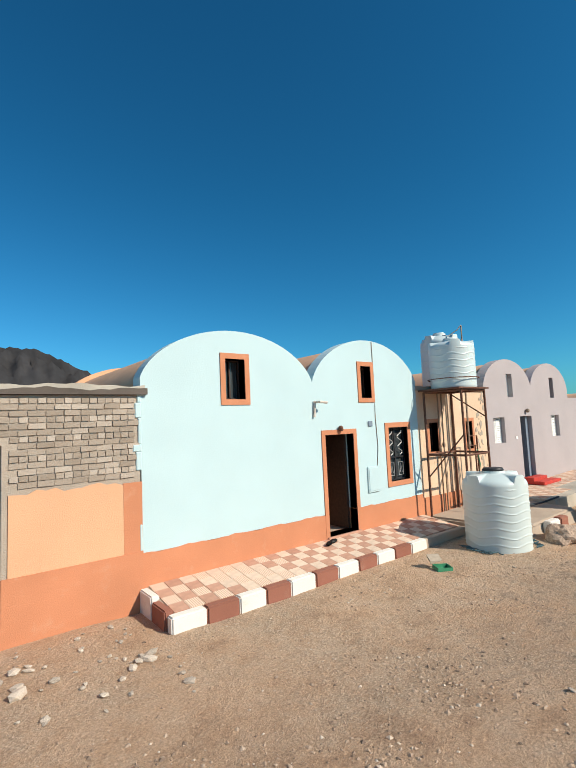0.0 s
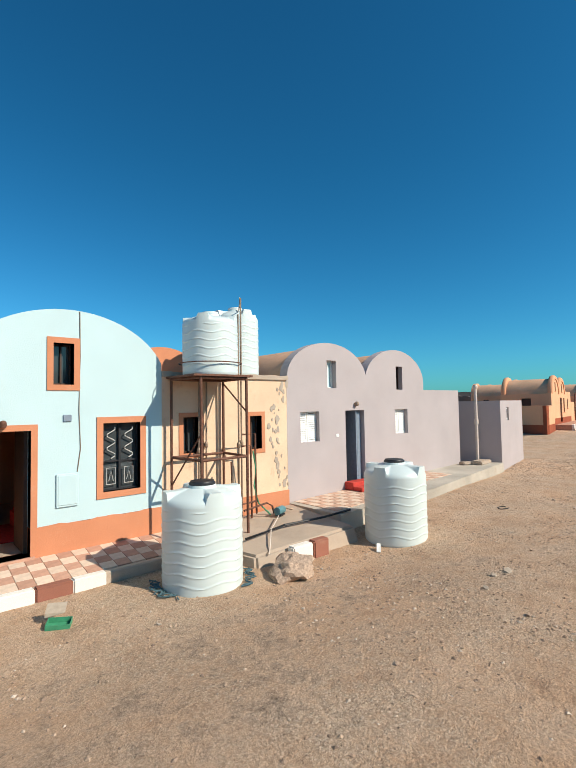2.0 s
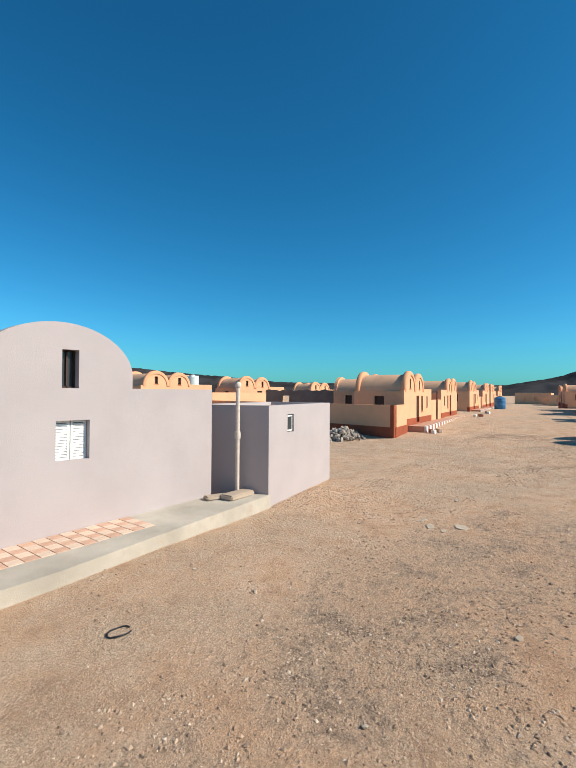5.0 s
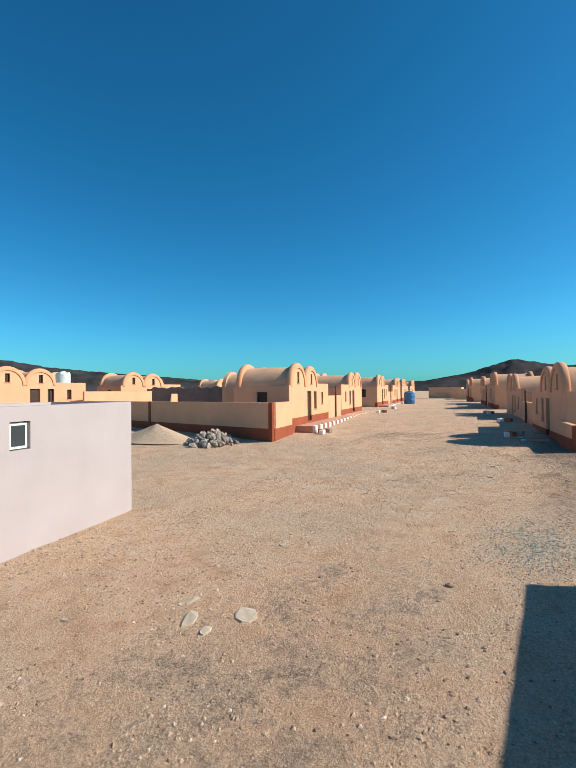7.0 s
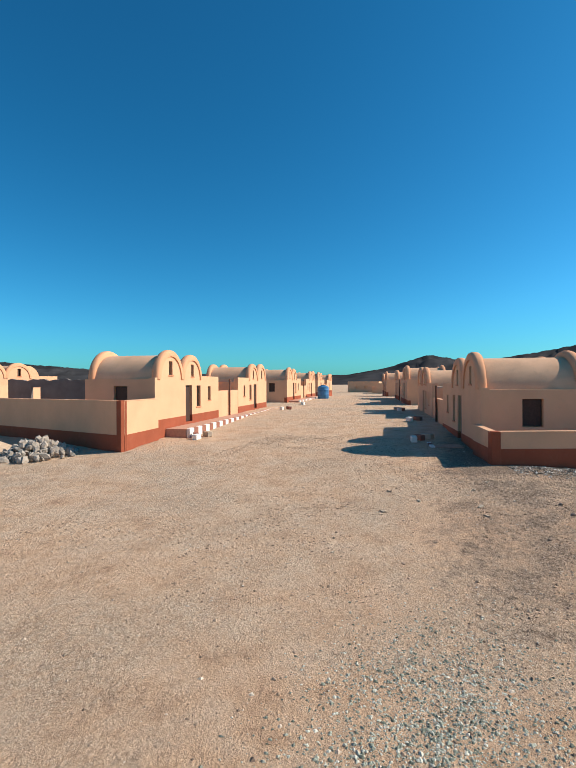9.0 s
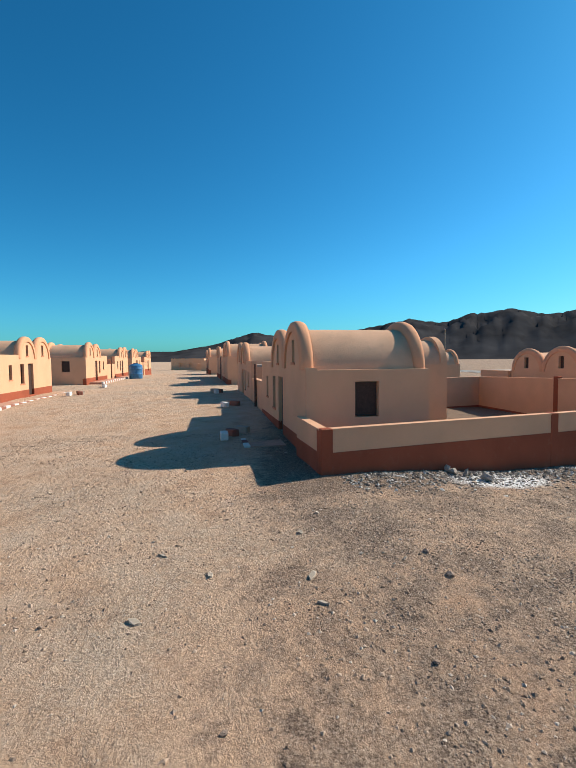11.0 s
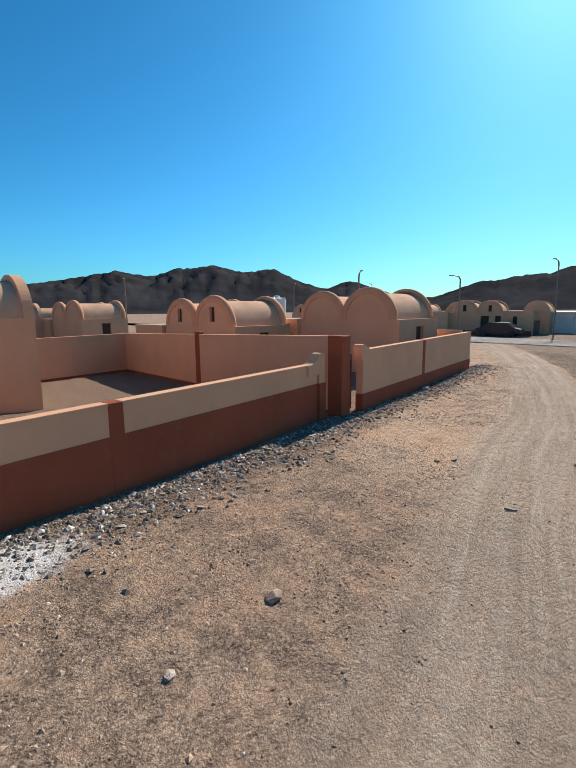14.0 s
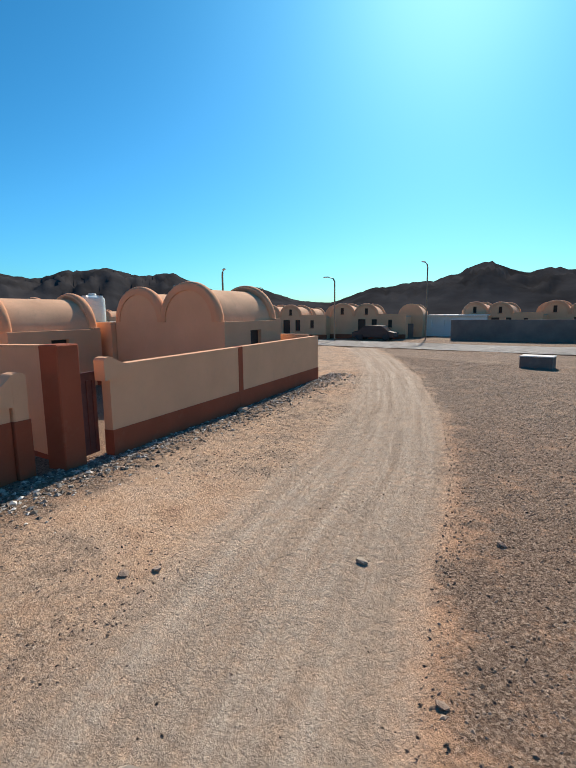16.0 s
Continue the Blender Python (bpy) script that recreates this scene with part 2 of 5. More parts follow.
WOOD = simple("dark_brown_wood", (0.055, 0.028, 0.019), 0.6, 0, 0.3, 18, 0.3)
DOORBLUE = simple("grey_blue_door_paint", (0.20, 0.25, 0.31), 0.5, 0, 0.1)
SHUTTER = simple("white_shutter_paint", (0.80, 0.81, 0.78), 0.55, 0, 0.05)
IRON = simple("dark_iron", (0.03, 0.03, 0.034), 0.55, 0.4, 0.3)
SILVER = simple("pale_iron_paint", (0.5, 0.5, 0.48), 0.5, 0.3, 0.15)
RED = simple("red_carpet_paint", (0.50, 0.05, 0.035), 0.8, 0, 0.2)
CUSHION = simple("crimson_cushion_cloth", (0.42, 0.03, 0.035), 0.9, 0, 0.3, 22, 0.3)
ROCK = simple("reddish_rock", (0.50, 0.37, 0.28), 0.95, 0, 0.35, 9, 1.0, 0.1, 0.35)
PALEROCK = simple("pale_limestone", (0.66, 0.56, 0.46), 0.95, 0, 0.25, 9, 1.0, 0.1, 0.35)
GREYROCK = simple("grey_rubble", (0.44, 0.375, 0.315), 0.95, 0, 0.35, 10, 1.0, 0.1, 0.4)
SANDPILE = simple("loose_sand", (0.50, 0.37, 0.26), 0.97, 0, 0.15, 6, 0.8, 0.1)
ASPHALT = simple("pale_dusty_asphalt", (0.60, 0.57, 0.53), 0.95, 0, 0.15, 2, 0.3, 0.1)
MOUNT = simple("bare_rock_mountain", (0.046, 0.045, 0.047), 1.0, 0, 0.4, 0.012, 1.0, 0.0)
WALLDARK = plaster("grey_block_wall", (0.19, 0.165, 0.15), 0.2, (0.3, 0.26, 0.22), 0.4)
PAPER = simple("dusty_paper_litter", (0.52, 0.43, 0.335), 0.9, 0, 0.15, 10, 0.3, 0.1, 0.3)
CAR = simple("dark_car_paint", (0.03, 0.035, 0.045), 0.25, 0.2, 0.1)
GLASS, _nt, _b = mat("window_glass")
_b.inputs["Base Color"].default_value = (0.05, 0.06, 0.065, 1)
_b.inputs["Roughness"].default_value = 0.066
_b.inputs["Specular IOR Level"].default_value = 0.6


# ---- mesh helpers ----
def thing(name, label, category, m=None, group="", kind=""):
    ob = new(name)
    ob.empty_display_size = 0.3
    if m is not None:
        ob.matrix_world = m
    return tagged(ob, label, category, group, kind)


def part(name, bm, material, parent, label="", smooth=False):
    me = bpy.data.meshes.new(name)
    bmesh.ops.recalc_face_normals(bm, faces=bm.faces)
    if smooth:
        for f in bm.faces:
            f.smooth = True
    bm.to_mesh(me)
    bm.free()
    if smooth:
        me.set_sharp_from_angle(angle=0.75)
    me.materials.append(material)
    ob = new(name, me)
    ob.parent = parent
    return tagged(ob, label)


def solo(name, bm, material, m, label, category, group="", kind="", smooth=False):
    ob = part(name, bm, material, None, smooth=smooth)
    ob.matrix_world = m
    return tagged(ob, label, category, group, kind)


def hexa(bm, pts):
    v = [bm.verts.new(p) for p in pts]
    for f in ((0, 1, 2, 3), (7, 6, 5, 4), (0, 4, 5, 1), (1, 5, 6, 2), (2, 6, 7, 3), (3, 7, 4, 0)):
        bm.faces.new([v[i] for i in f])
    return v


def box(bm, x0, x1, y0, y1, z0, z1):
    return hexa(bm, [(x0, y0, z0), (x1, y0, z0), (x1, y1, z0), (x0, y1, z0), (x0, y0, z1), (x1, y0, z1), (x1, y1, z1), (x0, y1, z1)])


def bevelled(x0, x1, y0, y1, z0, z1, r=0.012, seg=1):
    bm = bmesh.new()
    box(bm, x0, x1, y0, y1, z0, z1)
    bmesh.ops.bevel(bm, geom=list(bm.edges), offset=r, segments=seg, affect="EDGES")
    return bm


def tube(bm, path, r, n=8):
    """A round bar along a list of points."""
    rings = []
    for i, p in enumerate(path):
        p = Vector(p)
        a = Vector(path[max(i - 1, 0)])
        c = Vector(path[min(i + 1, len(path) - 1)])
        d = (c - a).normalized()
        u = d.orthogonal().normalized()
        w = d.cross(u)
        rings.append([bm.verts.new(p + r * (math.cos(2 * math.pi * k / n) * u + math.sin(2 * math.pi * k / n) * w)) for k in range(n)])
    for a, c in zip(rings, rings[1:]):
        best = min(range(n), key=lambda s: (a[0].co - c[s].co).length)
        for k in range(n):
            bm.faces.new((a[k], a[(k + 1) % n], c[(k + 1 + best) % n], c[(k + best) % n]))
    bm.faces.new(rings[0][::-1])
    bm.faces.new(rings[-1])


def lathe(bm, profile, n=40, wave=None):
    rings = []
    for r, z in profile:
        ring = []
        for k in range(n):
            a = 2 * math.pi * k / n
            dr, dz = wave(r, z, a) if wave else (0, 0)
            ring.append(bm.verts.new(((r + dr) * math.cos(a), (r + dr) * math.sin(a), z + dz)))
        rings.append(ring)
    for a, c in zip(rings, rings[1:]):
        for k in range(n):
            bm.faces.new((a[k], a[(k + 1) % n], c[(k + 1) % n], c[k]))
    bm.faces.new(rings[0][::-1])
    bm.faces.new(rings[-1])


def arch_top(arches, eave):
    """The top of a gable wall: flat parts at the eave height (a number or a function) and arches (centre, half span, rise) over them."""
    def top(x):
        z = eave(x) if callable(eave) else eave
        for c, h, rise, spring in arches:
            u = abs(x - c) / h
            if u < 1:
                z = max(z, spring + rise * math.sqrt(1 - u * u) ** SQUARE)
        return z
    return top


SQUARE = 1.0


def strips(bm, x0, x1, top, z0, holes, th, extra=(), y0=0.0, step=None):
    """An upright wall along x from x0 to x1, its face at y0 and its back at y0 + th, with rectangular openings through it."""
    xs = {x0, x1, *extra}
    for a, c, _, _ in holes:
        xs |= {a, c}
    if step:
        n = max(1, int((x1 - x0) / step))
        xs |= {x0 + (x1 - x0) * i / n for i in range(n + 1)}
    xs = sorted(x for x in xs if x0 - 1e-6 <= x <= x1 + 1e-6)
    for a, c in zip(xs, xs[1:]):
        if c - a < 1e-4:
            continue
        mid = (a + c) / 2
        cuts = sorted((h[2], h[3]) for h in holes if h[0] < mid < h[1])
        lo = z0
        for b0, b1 in cuts:
            if b0 > lo + 1e-4:
                box(bm, a, c, y0, y0 + th, lo, b0)
            lo = b1
        ta, tc = top(a + 1e-5), top(c - 1e-5)
        if ta - lo < 1e-3 and tc - lo < 1e-3:
            continue
        hexa(bm, [(a, y0, lo), (c, y0, lo), (c, y0 + th, lo), (a, y0 + th, lo), (a, y0, ta), (c, y0, tc), (c, y0 + th, tc), (a, y0 + th, ta)])
    bmesh.ops.remove_doubles(bm, verts=bm.verts, dist=1e-4)
    bm.verts.index_update()
    seen = {}
    for f in bm.faces:
        seen.setdefault(frozenset(v.index for v in f.verts), []).append(f)
    bmesh.ops.delete(bm, geom=[f for g in seen.values() if len(g) > 1 for f in g], context="FACES_ONLY")


def flat(z):
    return lambda x: z


def vault(bm, c, h, rise, spring, y0, y1, th=0.16, n=48, drop=0.0):
    """A barrel shell along y over the span c - h .. c + h."""
    pts = []
    for k in range(n + 1):
        a = math.pi * k / n
        u = -math.cos(a)
        pts.append((c + h * u, spring + rise * math.sin(a) ** SQUARE - drop))
    outer = [[bm.verts.new((x, y, z)) for x, z in pts] for y in (y0, y1)]
    inner = [[bm.verts.new((c + (x - c) * (h - th) / h, y, max(spring - 0.1, z - th))) for x, z in pts] for y in (y0, y1)]
    for k in range(n):
        bm.faces.new((outer[0][k], outer[0][k + 1], outer[1][k + 1], outer[1][k]))
        bm.faces.new((inner[0][k + 1], inner[0][k], inner[1][k], inner[1][k + 1]))
        for s in (0, 1):
            bm.faces.new((outer[s][k], outer[s][k + 1], inner[s][k + 1], inner[s][k]))
    for k in (0, n):
        bm.faces.new((outer[0][k], outer[1][k], inner[1][k], inner[0][k]))


def rot_wall(bm0, origin, deg):
    bmesh.ops.transform(bm0, matrix=pose(*origin, 0, 0, deg), verts=bm0.verts)
    return bm0


def trim_frame(name, parent, xa, xb, za, zb, w, proud, material, y=0.0, depth=0.1, sill=True, label=""):
    """A raised plaster band round an opening."""
    bm = bmesh.new()
    box(bm, xa - w, xa, y - proud, y + depth, za - (w if sill else 0), zb + w)
    box(bm, xb, xb + w, y - proud, y + depth, za - (w if sill else 0), zb + w)
    box(bm, xa, xb, y - proud, y + depth, zb, zb + w)
    if sill:
        box(bm, xa, xb, y - proud, y + depth, za - w, za)
    return part(name, bm, material, parent, label)


def rock_mesh(seed, sub=2, rough=0.35, flatten=0.7):
    bm = bmesh.new()
    bmesh.ops.create_icosphere(bm, subdivisions=sub, radius=1)
    off = Vector((seed * 7.1, seed * 3.3, seed * 1.7))
    for v in bm.verts:
        d = v.co.normalized()
        r = 1 + rough * noise.noise(d * 1.3 + off) + rough * 0.4 * noise.noise(d * 3.1 + off)
        v.co = d * r
        v.co.z *= flatten
    return bm


# ---- ground ----
def smooth01(a, b, x):
    t = min(1.0, max(0.0, (x - a) / (b - a)))
    return t * t * (3 - 2 * t)


def track_mid(y):
    return float(np.interp(-y, (0, 8, 12, 16, 18, 20, 23, 26, 28, 31, 37, 42, 48, 60), (24, 30, 34, 36.6, 37.5, 38.6, 39.95, 41.1, 42.1, 43.7, 47.5, 51.3, 56.5, 70)))


def track_across(x, y):
    return (x - track_mid(y)) * 0.93


def track_mask(x, y):
    """How far wheels have worn the side track."""
    if y > -9 or y < -50:
        return 0.0
    d = track_across(x, y)
    return (1 - smooth01(0.9, 1.7, d)) * (1 - smooth01(1.0, 1.4, -d)) * smooth01(-12, -18, y)


def rut(x, y):
    d = track_across(x, y)
    return track_mask(x, y) * (math.exp(-((abs(d + 0.1) - 0.85) / 0.25) ** 2))


def chip_shade_mask(x, y):
    """Dark chippings along the corner wall, beside the track and in patches of the street, plus painted backlit shade
    over the corner ground.
    """
    wall = 40.7 + (-9.6 - y) * 0.348
    m = 0.0
    if y < -7:
        m = max(m, (1 - smooth01(0.7, 2.4, wall - x)) * smooth01(-38, -30, y) * smooth01(-7, -9.5, y))
        # broad darkening of the corner: chippings plus the gravel's backlit shade, put into colour
        m = max(m, 0.58 * smooth01(29, 33, x) * smooth01(-7, -9.5, y) * (1 - smooth01(-19, -24, y)))
        m = max(m, 0.8 * smooth01(0.9, 1.9, track_mid(y) - x) * smooth01(-13, -18, y))
        m = max(m, 0.45 * smooth01(-20, -26, y), 0.6 * smooth01(52, 64, x) * smooth01(-12, -16, y))
    m = max(m, 0.22 * (1 - smooth01(0.8, 2.6, math.hypot((x - 29.4) * 0.7, y + 8.8))))
    m = max(m, 0.32 * (1 - smooth01(0.6, 2.4, math.hypot((x - 9.5) * 0.3, y + 4.6))))
    m = max(m, 0.40 * (1 - smooth01(1.0, 3.0, math.hypot((x - 22) * 0.3, y + 6.5))))
    return m


def loam_mask(x, y):
    wall = 40.7 + (-9.6 - y) * 0.348
    side = smooth01(1.2, 2.2, wall - x) * smooth01(0.6, 1.8, track_mid(y) - x)
    near = 1 - smooth01(0.6, 1.0, math.hypot((x - 36.0) / 3.2, (y + 8.6) / 1.6))
    return max(side * smooth01(-13, -18, y) * (1 - smooth01(-28, -33, y)) if y < -10 else 0.0, 0.4 * near)


def ash_mask(x, y):
    dx, dy = x - 41.25, y + 13.9
    u, v = dx * 0.945 + dy * 0.327, -dx * 0.327 + dy * 0.945
    return 1 - smooth01(0.35, 1.15, math.hypot(u / 0.8, v / 1.7))


def height(x, y):
    low = -0.3 * smooth01(-6.5, -3.0, y) * (1 - smooth01(13, 18, x))
    rise = (0.42 * smooth01(33, 42, x) + 0.42 * smooth01(42, 58, x)) * smooth01(-16, -10, y)
    d = math.hypot(x - 30, y + 10)
    fade = 1 - smooth01(60, 110, d)
    n = 0.05 * noise.noise(Vector((x * 0.35, y * 0.35, 0))) + 0.02 * noise.noise(Vector((x * 1.7, y * 1.7, 3)))
    return low * (1 - smooth01(3, 8, y)) + (rise + n) * fade - 0.02 * track_mask(x, y) - 0.022 * rut(x, y)


def ground_axis(a, b, step):
    xs = list(np.arange(a, b + step / 2, step))
    out = []
    d, x = step, 0.0
    while x < 3600:
        d *= 1.35
        x += d
        out.append(x)
    return [a - v for v in out[::-1]] + xs + [b + v for v in out]


def build_ground():
    xs, ys = ground_axis(-6, 64, 0.22), ground_axis(-50, 14, 0.22)
    verts = [(x, y, height(x, y)) for y in ys for x in xs]
    w = len(xs)
    faces = [(j * w + i, j * w + i + 1, (j + 1) * w + i + 1, (j + 1) * w + i) for j in range(len(ys) - 1) for i in range(w - 1)]
    me = bpy.data.meshes.new("ground")
    me.from_pydata(verts, [], faces)
    me.materials.append(GROUND)
    for p in me.polygons:
        p.use_smooth = True
    for name, mask in (("wheel_track", track_mask), ("across", track_across), ("chippings", chip_shade_mask), ("loam", loam_mask), ("ash", ash_mask)):
        at = me.attributes.new(name, "FLOAT", "POINT")
        at.data.foreach_set("value", [mask(v[0], v[1]) for v in verts])
    tagged(new("ground", me), "sandy desert ground with gravel patches", "ground", kind="structure")


build_ground()


def mountains():
    """Bare hills round the plain: azimuth and height of the crest in degrees as seen from the village."""
    skyline = ((-125, 3.5), (-95, 4.0), (-82, 4.0), (-77.5, 4.2), (-75.8, 4.5), (-73, 4.1), (-69.3, 5.5), (-66.5, 4.4), (-63.5, 3.6), (-61, 3.5), (-58.5, 3.0), (-57.3, 3.2), (-52, 1.4), (-48, 1.7), (-45, 2.6), (-42.2, 3.5), (-39.3, 2.5), (-36, 3.5),
               (-33, 4.9), (-29.5, 4.5), (-26, 5.3), (-23, 4.9), (-21.3, 4.9), (-19, 4.0), (-15, 4.6), (-9.8, 3.7), (-7, 3.2), (-1, 2.4), (4.2, 3.3), (9, 1.9), (14, 1.1), (40, 1.4), (58, 2.8), (75, 5.5), (82, 8.9), (90, 9.3), (122, 5))
    azs, els = zip(*skyline)
    rows, cols = 26, 640
    verts, faces = [], []
    for i in range(cols + 1):
        az = -125 + 245 * i / cols
        e = 1.05 * sum(float(np.interp(az + o, azs, els)) for o in (-0.5, 0.0, 0.5)) / 3
        e *= 1 + 0.03 * noise.noise(Vector((az * 1.3, 2, 5))) + 0.035 * noise.noise(Vector((az * 3.1, 4, 5)))
        for j in range(rows + 1):
            u = j / rows
            r = 640 + 620 * u
            shape = math.sin(min(1.0, u / 0.62) * math.pi / 2) ** 1.5 if u < 0.62 else math.cos((u - 0.62) / 0.38 * math.pi / 2)
            ridge = 0.8 * abs(noise.noise(Vector((az * 0.5 + u * 4, u * 3 - az * 0.1, 0)))) + 0.5 * abs(noise.noise(Vector((az * 1.3 - u * 6, u * 9, 9)))) + 0.2 * abs(noise.noise(Vector((az * 3, u * 18, 4))))
            crest = 1 - 0.38 * ridge * (1 - abs(u - 0.62) / 0.62 * 0.2) * (0.15 if abs(u - 0.62) < 0.06 else 1)
            z = math.tan(radians(e)) * (640 + 620 * 0.62) * shape * crest - 3 * (1 - shape)
            a = radians(az)
            verts.append((35 + r * math.cos(a), -12 + r * math.sin(a), z))
    for i in range(cols):
        for j in range(rows):
            k = i * (rows + 1) + j
            faces.append((k, k + rows + 1, k + rows + 2, k + 1))
    me = bpy.data.meshes.new("mountain_range")
    me.from_pydata(verts, [], faces)
    me.materials.append(MOUNT)
    for p in me.polygons:
        p.use_smooth = True
    tagged(new("backdrop", me), "dark bare rocky mountain range on the horizon", "mountains", kind="structure")


mountains()


# ---- brick house beside the white one ----
def brick_house():
    h = thing("brick_house", "unfinished brick house, lower wall plastered peach with orange plinth", "house")
    bm = bmesh.new()
    strips(bm, -5.0, 2.95, flat(3.12), 0.62, [(0.1, 1.02, 0.62, 2.42)], 0.3, y0=0.006)
    part("wall_core", bm, MORTAR, h)
    bm = bmesh.new()
    strips(bm, -5.0, 2.67, lambda x: 1.74 + 0.025 * math.sin(x * 9) + 0.02 * math.sin(x * 23), 0.62, [(0.02, 1.10, 0.62, 1.8)], 0.045, step=0.12, y0=-0.012)
    part("plaster_panel", bm, PEACH, h, "smooth peach plaster")
    bm = bmesh.new()
    box(bm, 2.67, 2.97, -0.016, 0.04, 0.62, 1.72)
    part("corner_band", bm, ORANGE, h)
    bm = bmesh.new()
    strips(bm, -5.0, 2.97, flat(0.62), -0.45, [(0.1, 1.02, 0.0, 0.62)], 0.36, y0=-0.03)
    part("plinth", bm, ORANGE, h)
    bm = bmesh.new()
    strips(bm, -5.05, 3.07, lambda x: 3.22 + 0.02 * math.sin(x * 5) + 0.012 * math.sin(x * 17), 3.13, [], 6.0, step=0.15, y0=-0.07)
    slab = part("roof_slab", bm, SLAB, h, "crumbling dark roof slab")
    bm = bmesh.new()
    strips(bm, -5.02, 3.04, lambda x: 3.285 + 0.018 * math.sin(x * 4) + 0.012 * math.sin(x * 13), 3.19, [], 5.9, step=0.12, y0=-0.03)
    part("screed", bm, OLD_KERB, slab, "pale crumbling screed on the roof edge")
    bm = bmesh.new()
    box(bm, -5.0, -4.7, 0.33, 6, -0.4, 3.13)
    box(bm, -4.7, 2.91, 5.7, 6, -0.4, 3.13)
    part("rear_wall", bm, MORTAR, h)
    bm = bmesh.new()
    box(bm, 0.12, 1.0, 0.12, 0.17, 0.02, 2.40)
    part("door", bm, BLUE, h, "dark blue door")
    # bricks, laid course by course with a rough face
    rng = random.Random(4)
    meshes = []
    for k in range(6):
        bm = bmesh.new()
        v = box(bm, -0.5, 0.5, -0.5, 0.5, -0.5, 0.5)
        for p in v:
            p.co += Vector((rng.uniform(-0.03, 0.03), rng.uniform(-0.06, 0.06), rng.uniform(-0.07, 0.07)))
        me = bpy.data.meshes.new("brick")
        bm.to_mesh(me)
        bm.free()
        me.materials.append(BRICK)
        meshes.append(me)
    z = 1.80
    row = 0
    while z < 3.08:
        hgt = 0.092
        x = -0.9 + (0.12 if row % 2 else 0)
        while x < 2.83:
            ln = 0.118 if row % 3 == 1 else 0.235
            ln = min(ln, 2.95 - x)
            if not (0.0 < x + ln and x < 1.06 and z < 2.4600) and ln > 0.05:
                b = new("brick", rng.choice(meshes))
                b.parent = h
                b.matrix_local = Matrix.LocRotScale((x + ln / 2, 0.03 - rng.uniform(0, 0.014), z + hgt / 2), Euler((0, 0, rng.uniform(-0.02, 0.02))), (ln - 0.014, 0.07, hgt - 0.016))
            x += ln
        z += hgt
        row += 1
    return h


# ---- white house ----
def window_grille(parent, x0, x1, z0, z1, y):
    """Wrought iron in front of dark glass."""
    bm = bmesh.new()
    for a, c in ((x0, x0 + 0.03), (x1 - 0.03, x1), ((x0 + x1) / 2 - 0.02, (x0 + x1) / 2 + 0.02)):
        box(bm, a, c, y, y + 0.025, z0, z1)
    for b0 in (z0, z0 + (z1 - z0) * 0.42, z1 - 0.03):
        box(bm, x0, x1, y - 0.002, y + 0.022, b0, b0 + 0.03)
    g = part("grille", bm, IRON, parent, "dark iron window grille with pale scrolls")
    bm = bmesh.new()
    for s in (0, 1):
        cx = x0 + (x1 - x0) * (0.26 + 0.48 * s)
        w = (x1 - x0) * 0.12
        pts = [(cx + w * math.sin(k * 1.05), y - 0.012, z0 + (z1 - z0) * 0.47 + (z1 - z0) * 0.46 * k / 14) for k in range(15)]
        tube(bm, pts, 0.011, 6)
        zc = z0 + (z1 - z0) * 0.21
        r = (z1 - z0) * 0.12
        tube(bm, [(cx - w, y - 0.012, zc - r), (cx + w, y - 0.012, zc - r), (cx + w, y - 0.012, zc + r), (cx - w, y - 0.012, zc + r), (cx - w, y - 0.012, zc - r)], 0.010, 6)
        tube(bm, [(cx - w * 0.5, y - 0.012, zc - r * 0.6), (cx, y - 0.012, zc + r * 0.7), (cx + w * 0.5, y - 0.012, zc - r * 0.6)], 0.009, 6)
    part("scroll", bm, SILVER, g)
    bm = bmesh.new()
    box(bm, x0 - 0.02, x1 + 0.02, y + 0.06, y + 0.075, z0 - 0.02, z1 + 0.02)
    part("pane", bm, GLASS, parent)


def attic_window(parent, x0, x1, z0, z1, y, curtain=None):
    bm = bmesh.new()
    for a, c in ((x0, x0 + 0.035), (x1 - 0.035, x1), ((x0 + x1) / 2 - 0.015, (x0 + x1) / 2 + 0.015)):
        box(bm, a, c, y, y + 0.04, z0, z1)
    box(bm, x0 + 0.035, x1 - 0.035, y, y + 0.04, z1 - 0.035, z1)
    box(bm, x0 + 0.035, x1 - 0.035, y, y + 0.04, z0, z0 + 0.035)
    w = part("window", bm, WOOD if curtain is None else SHUTTER, parent)
    bm = bmesh.new()
    box(bm, x0 + 0.02, x1 - 0.02, y + 0.045, y + 0.055, z0 + 0.02, z1 - 0.02)
    part("pane", bm, curtain or GLASS, w)


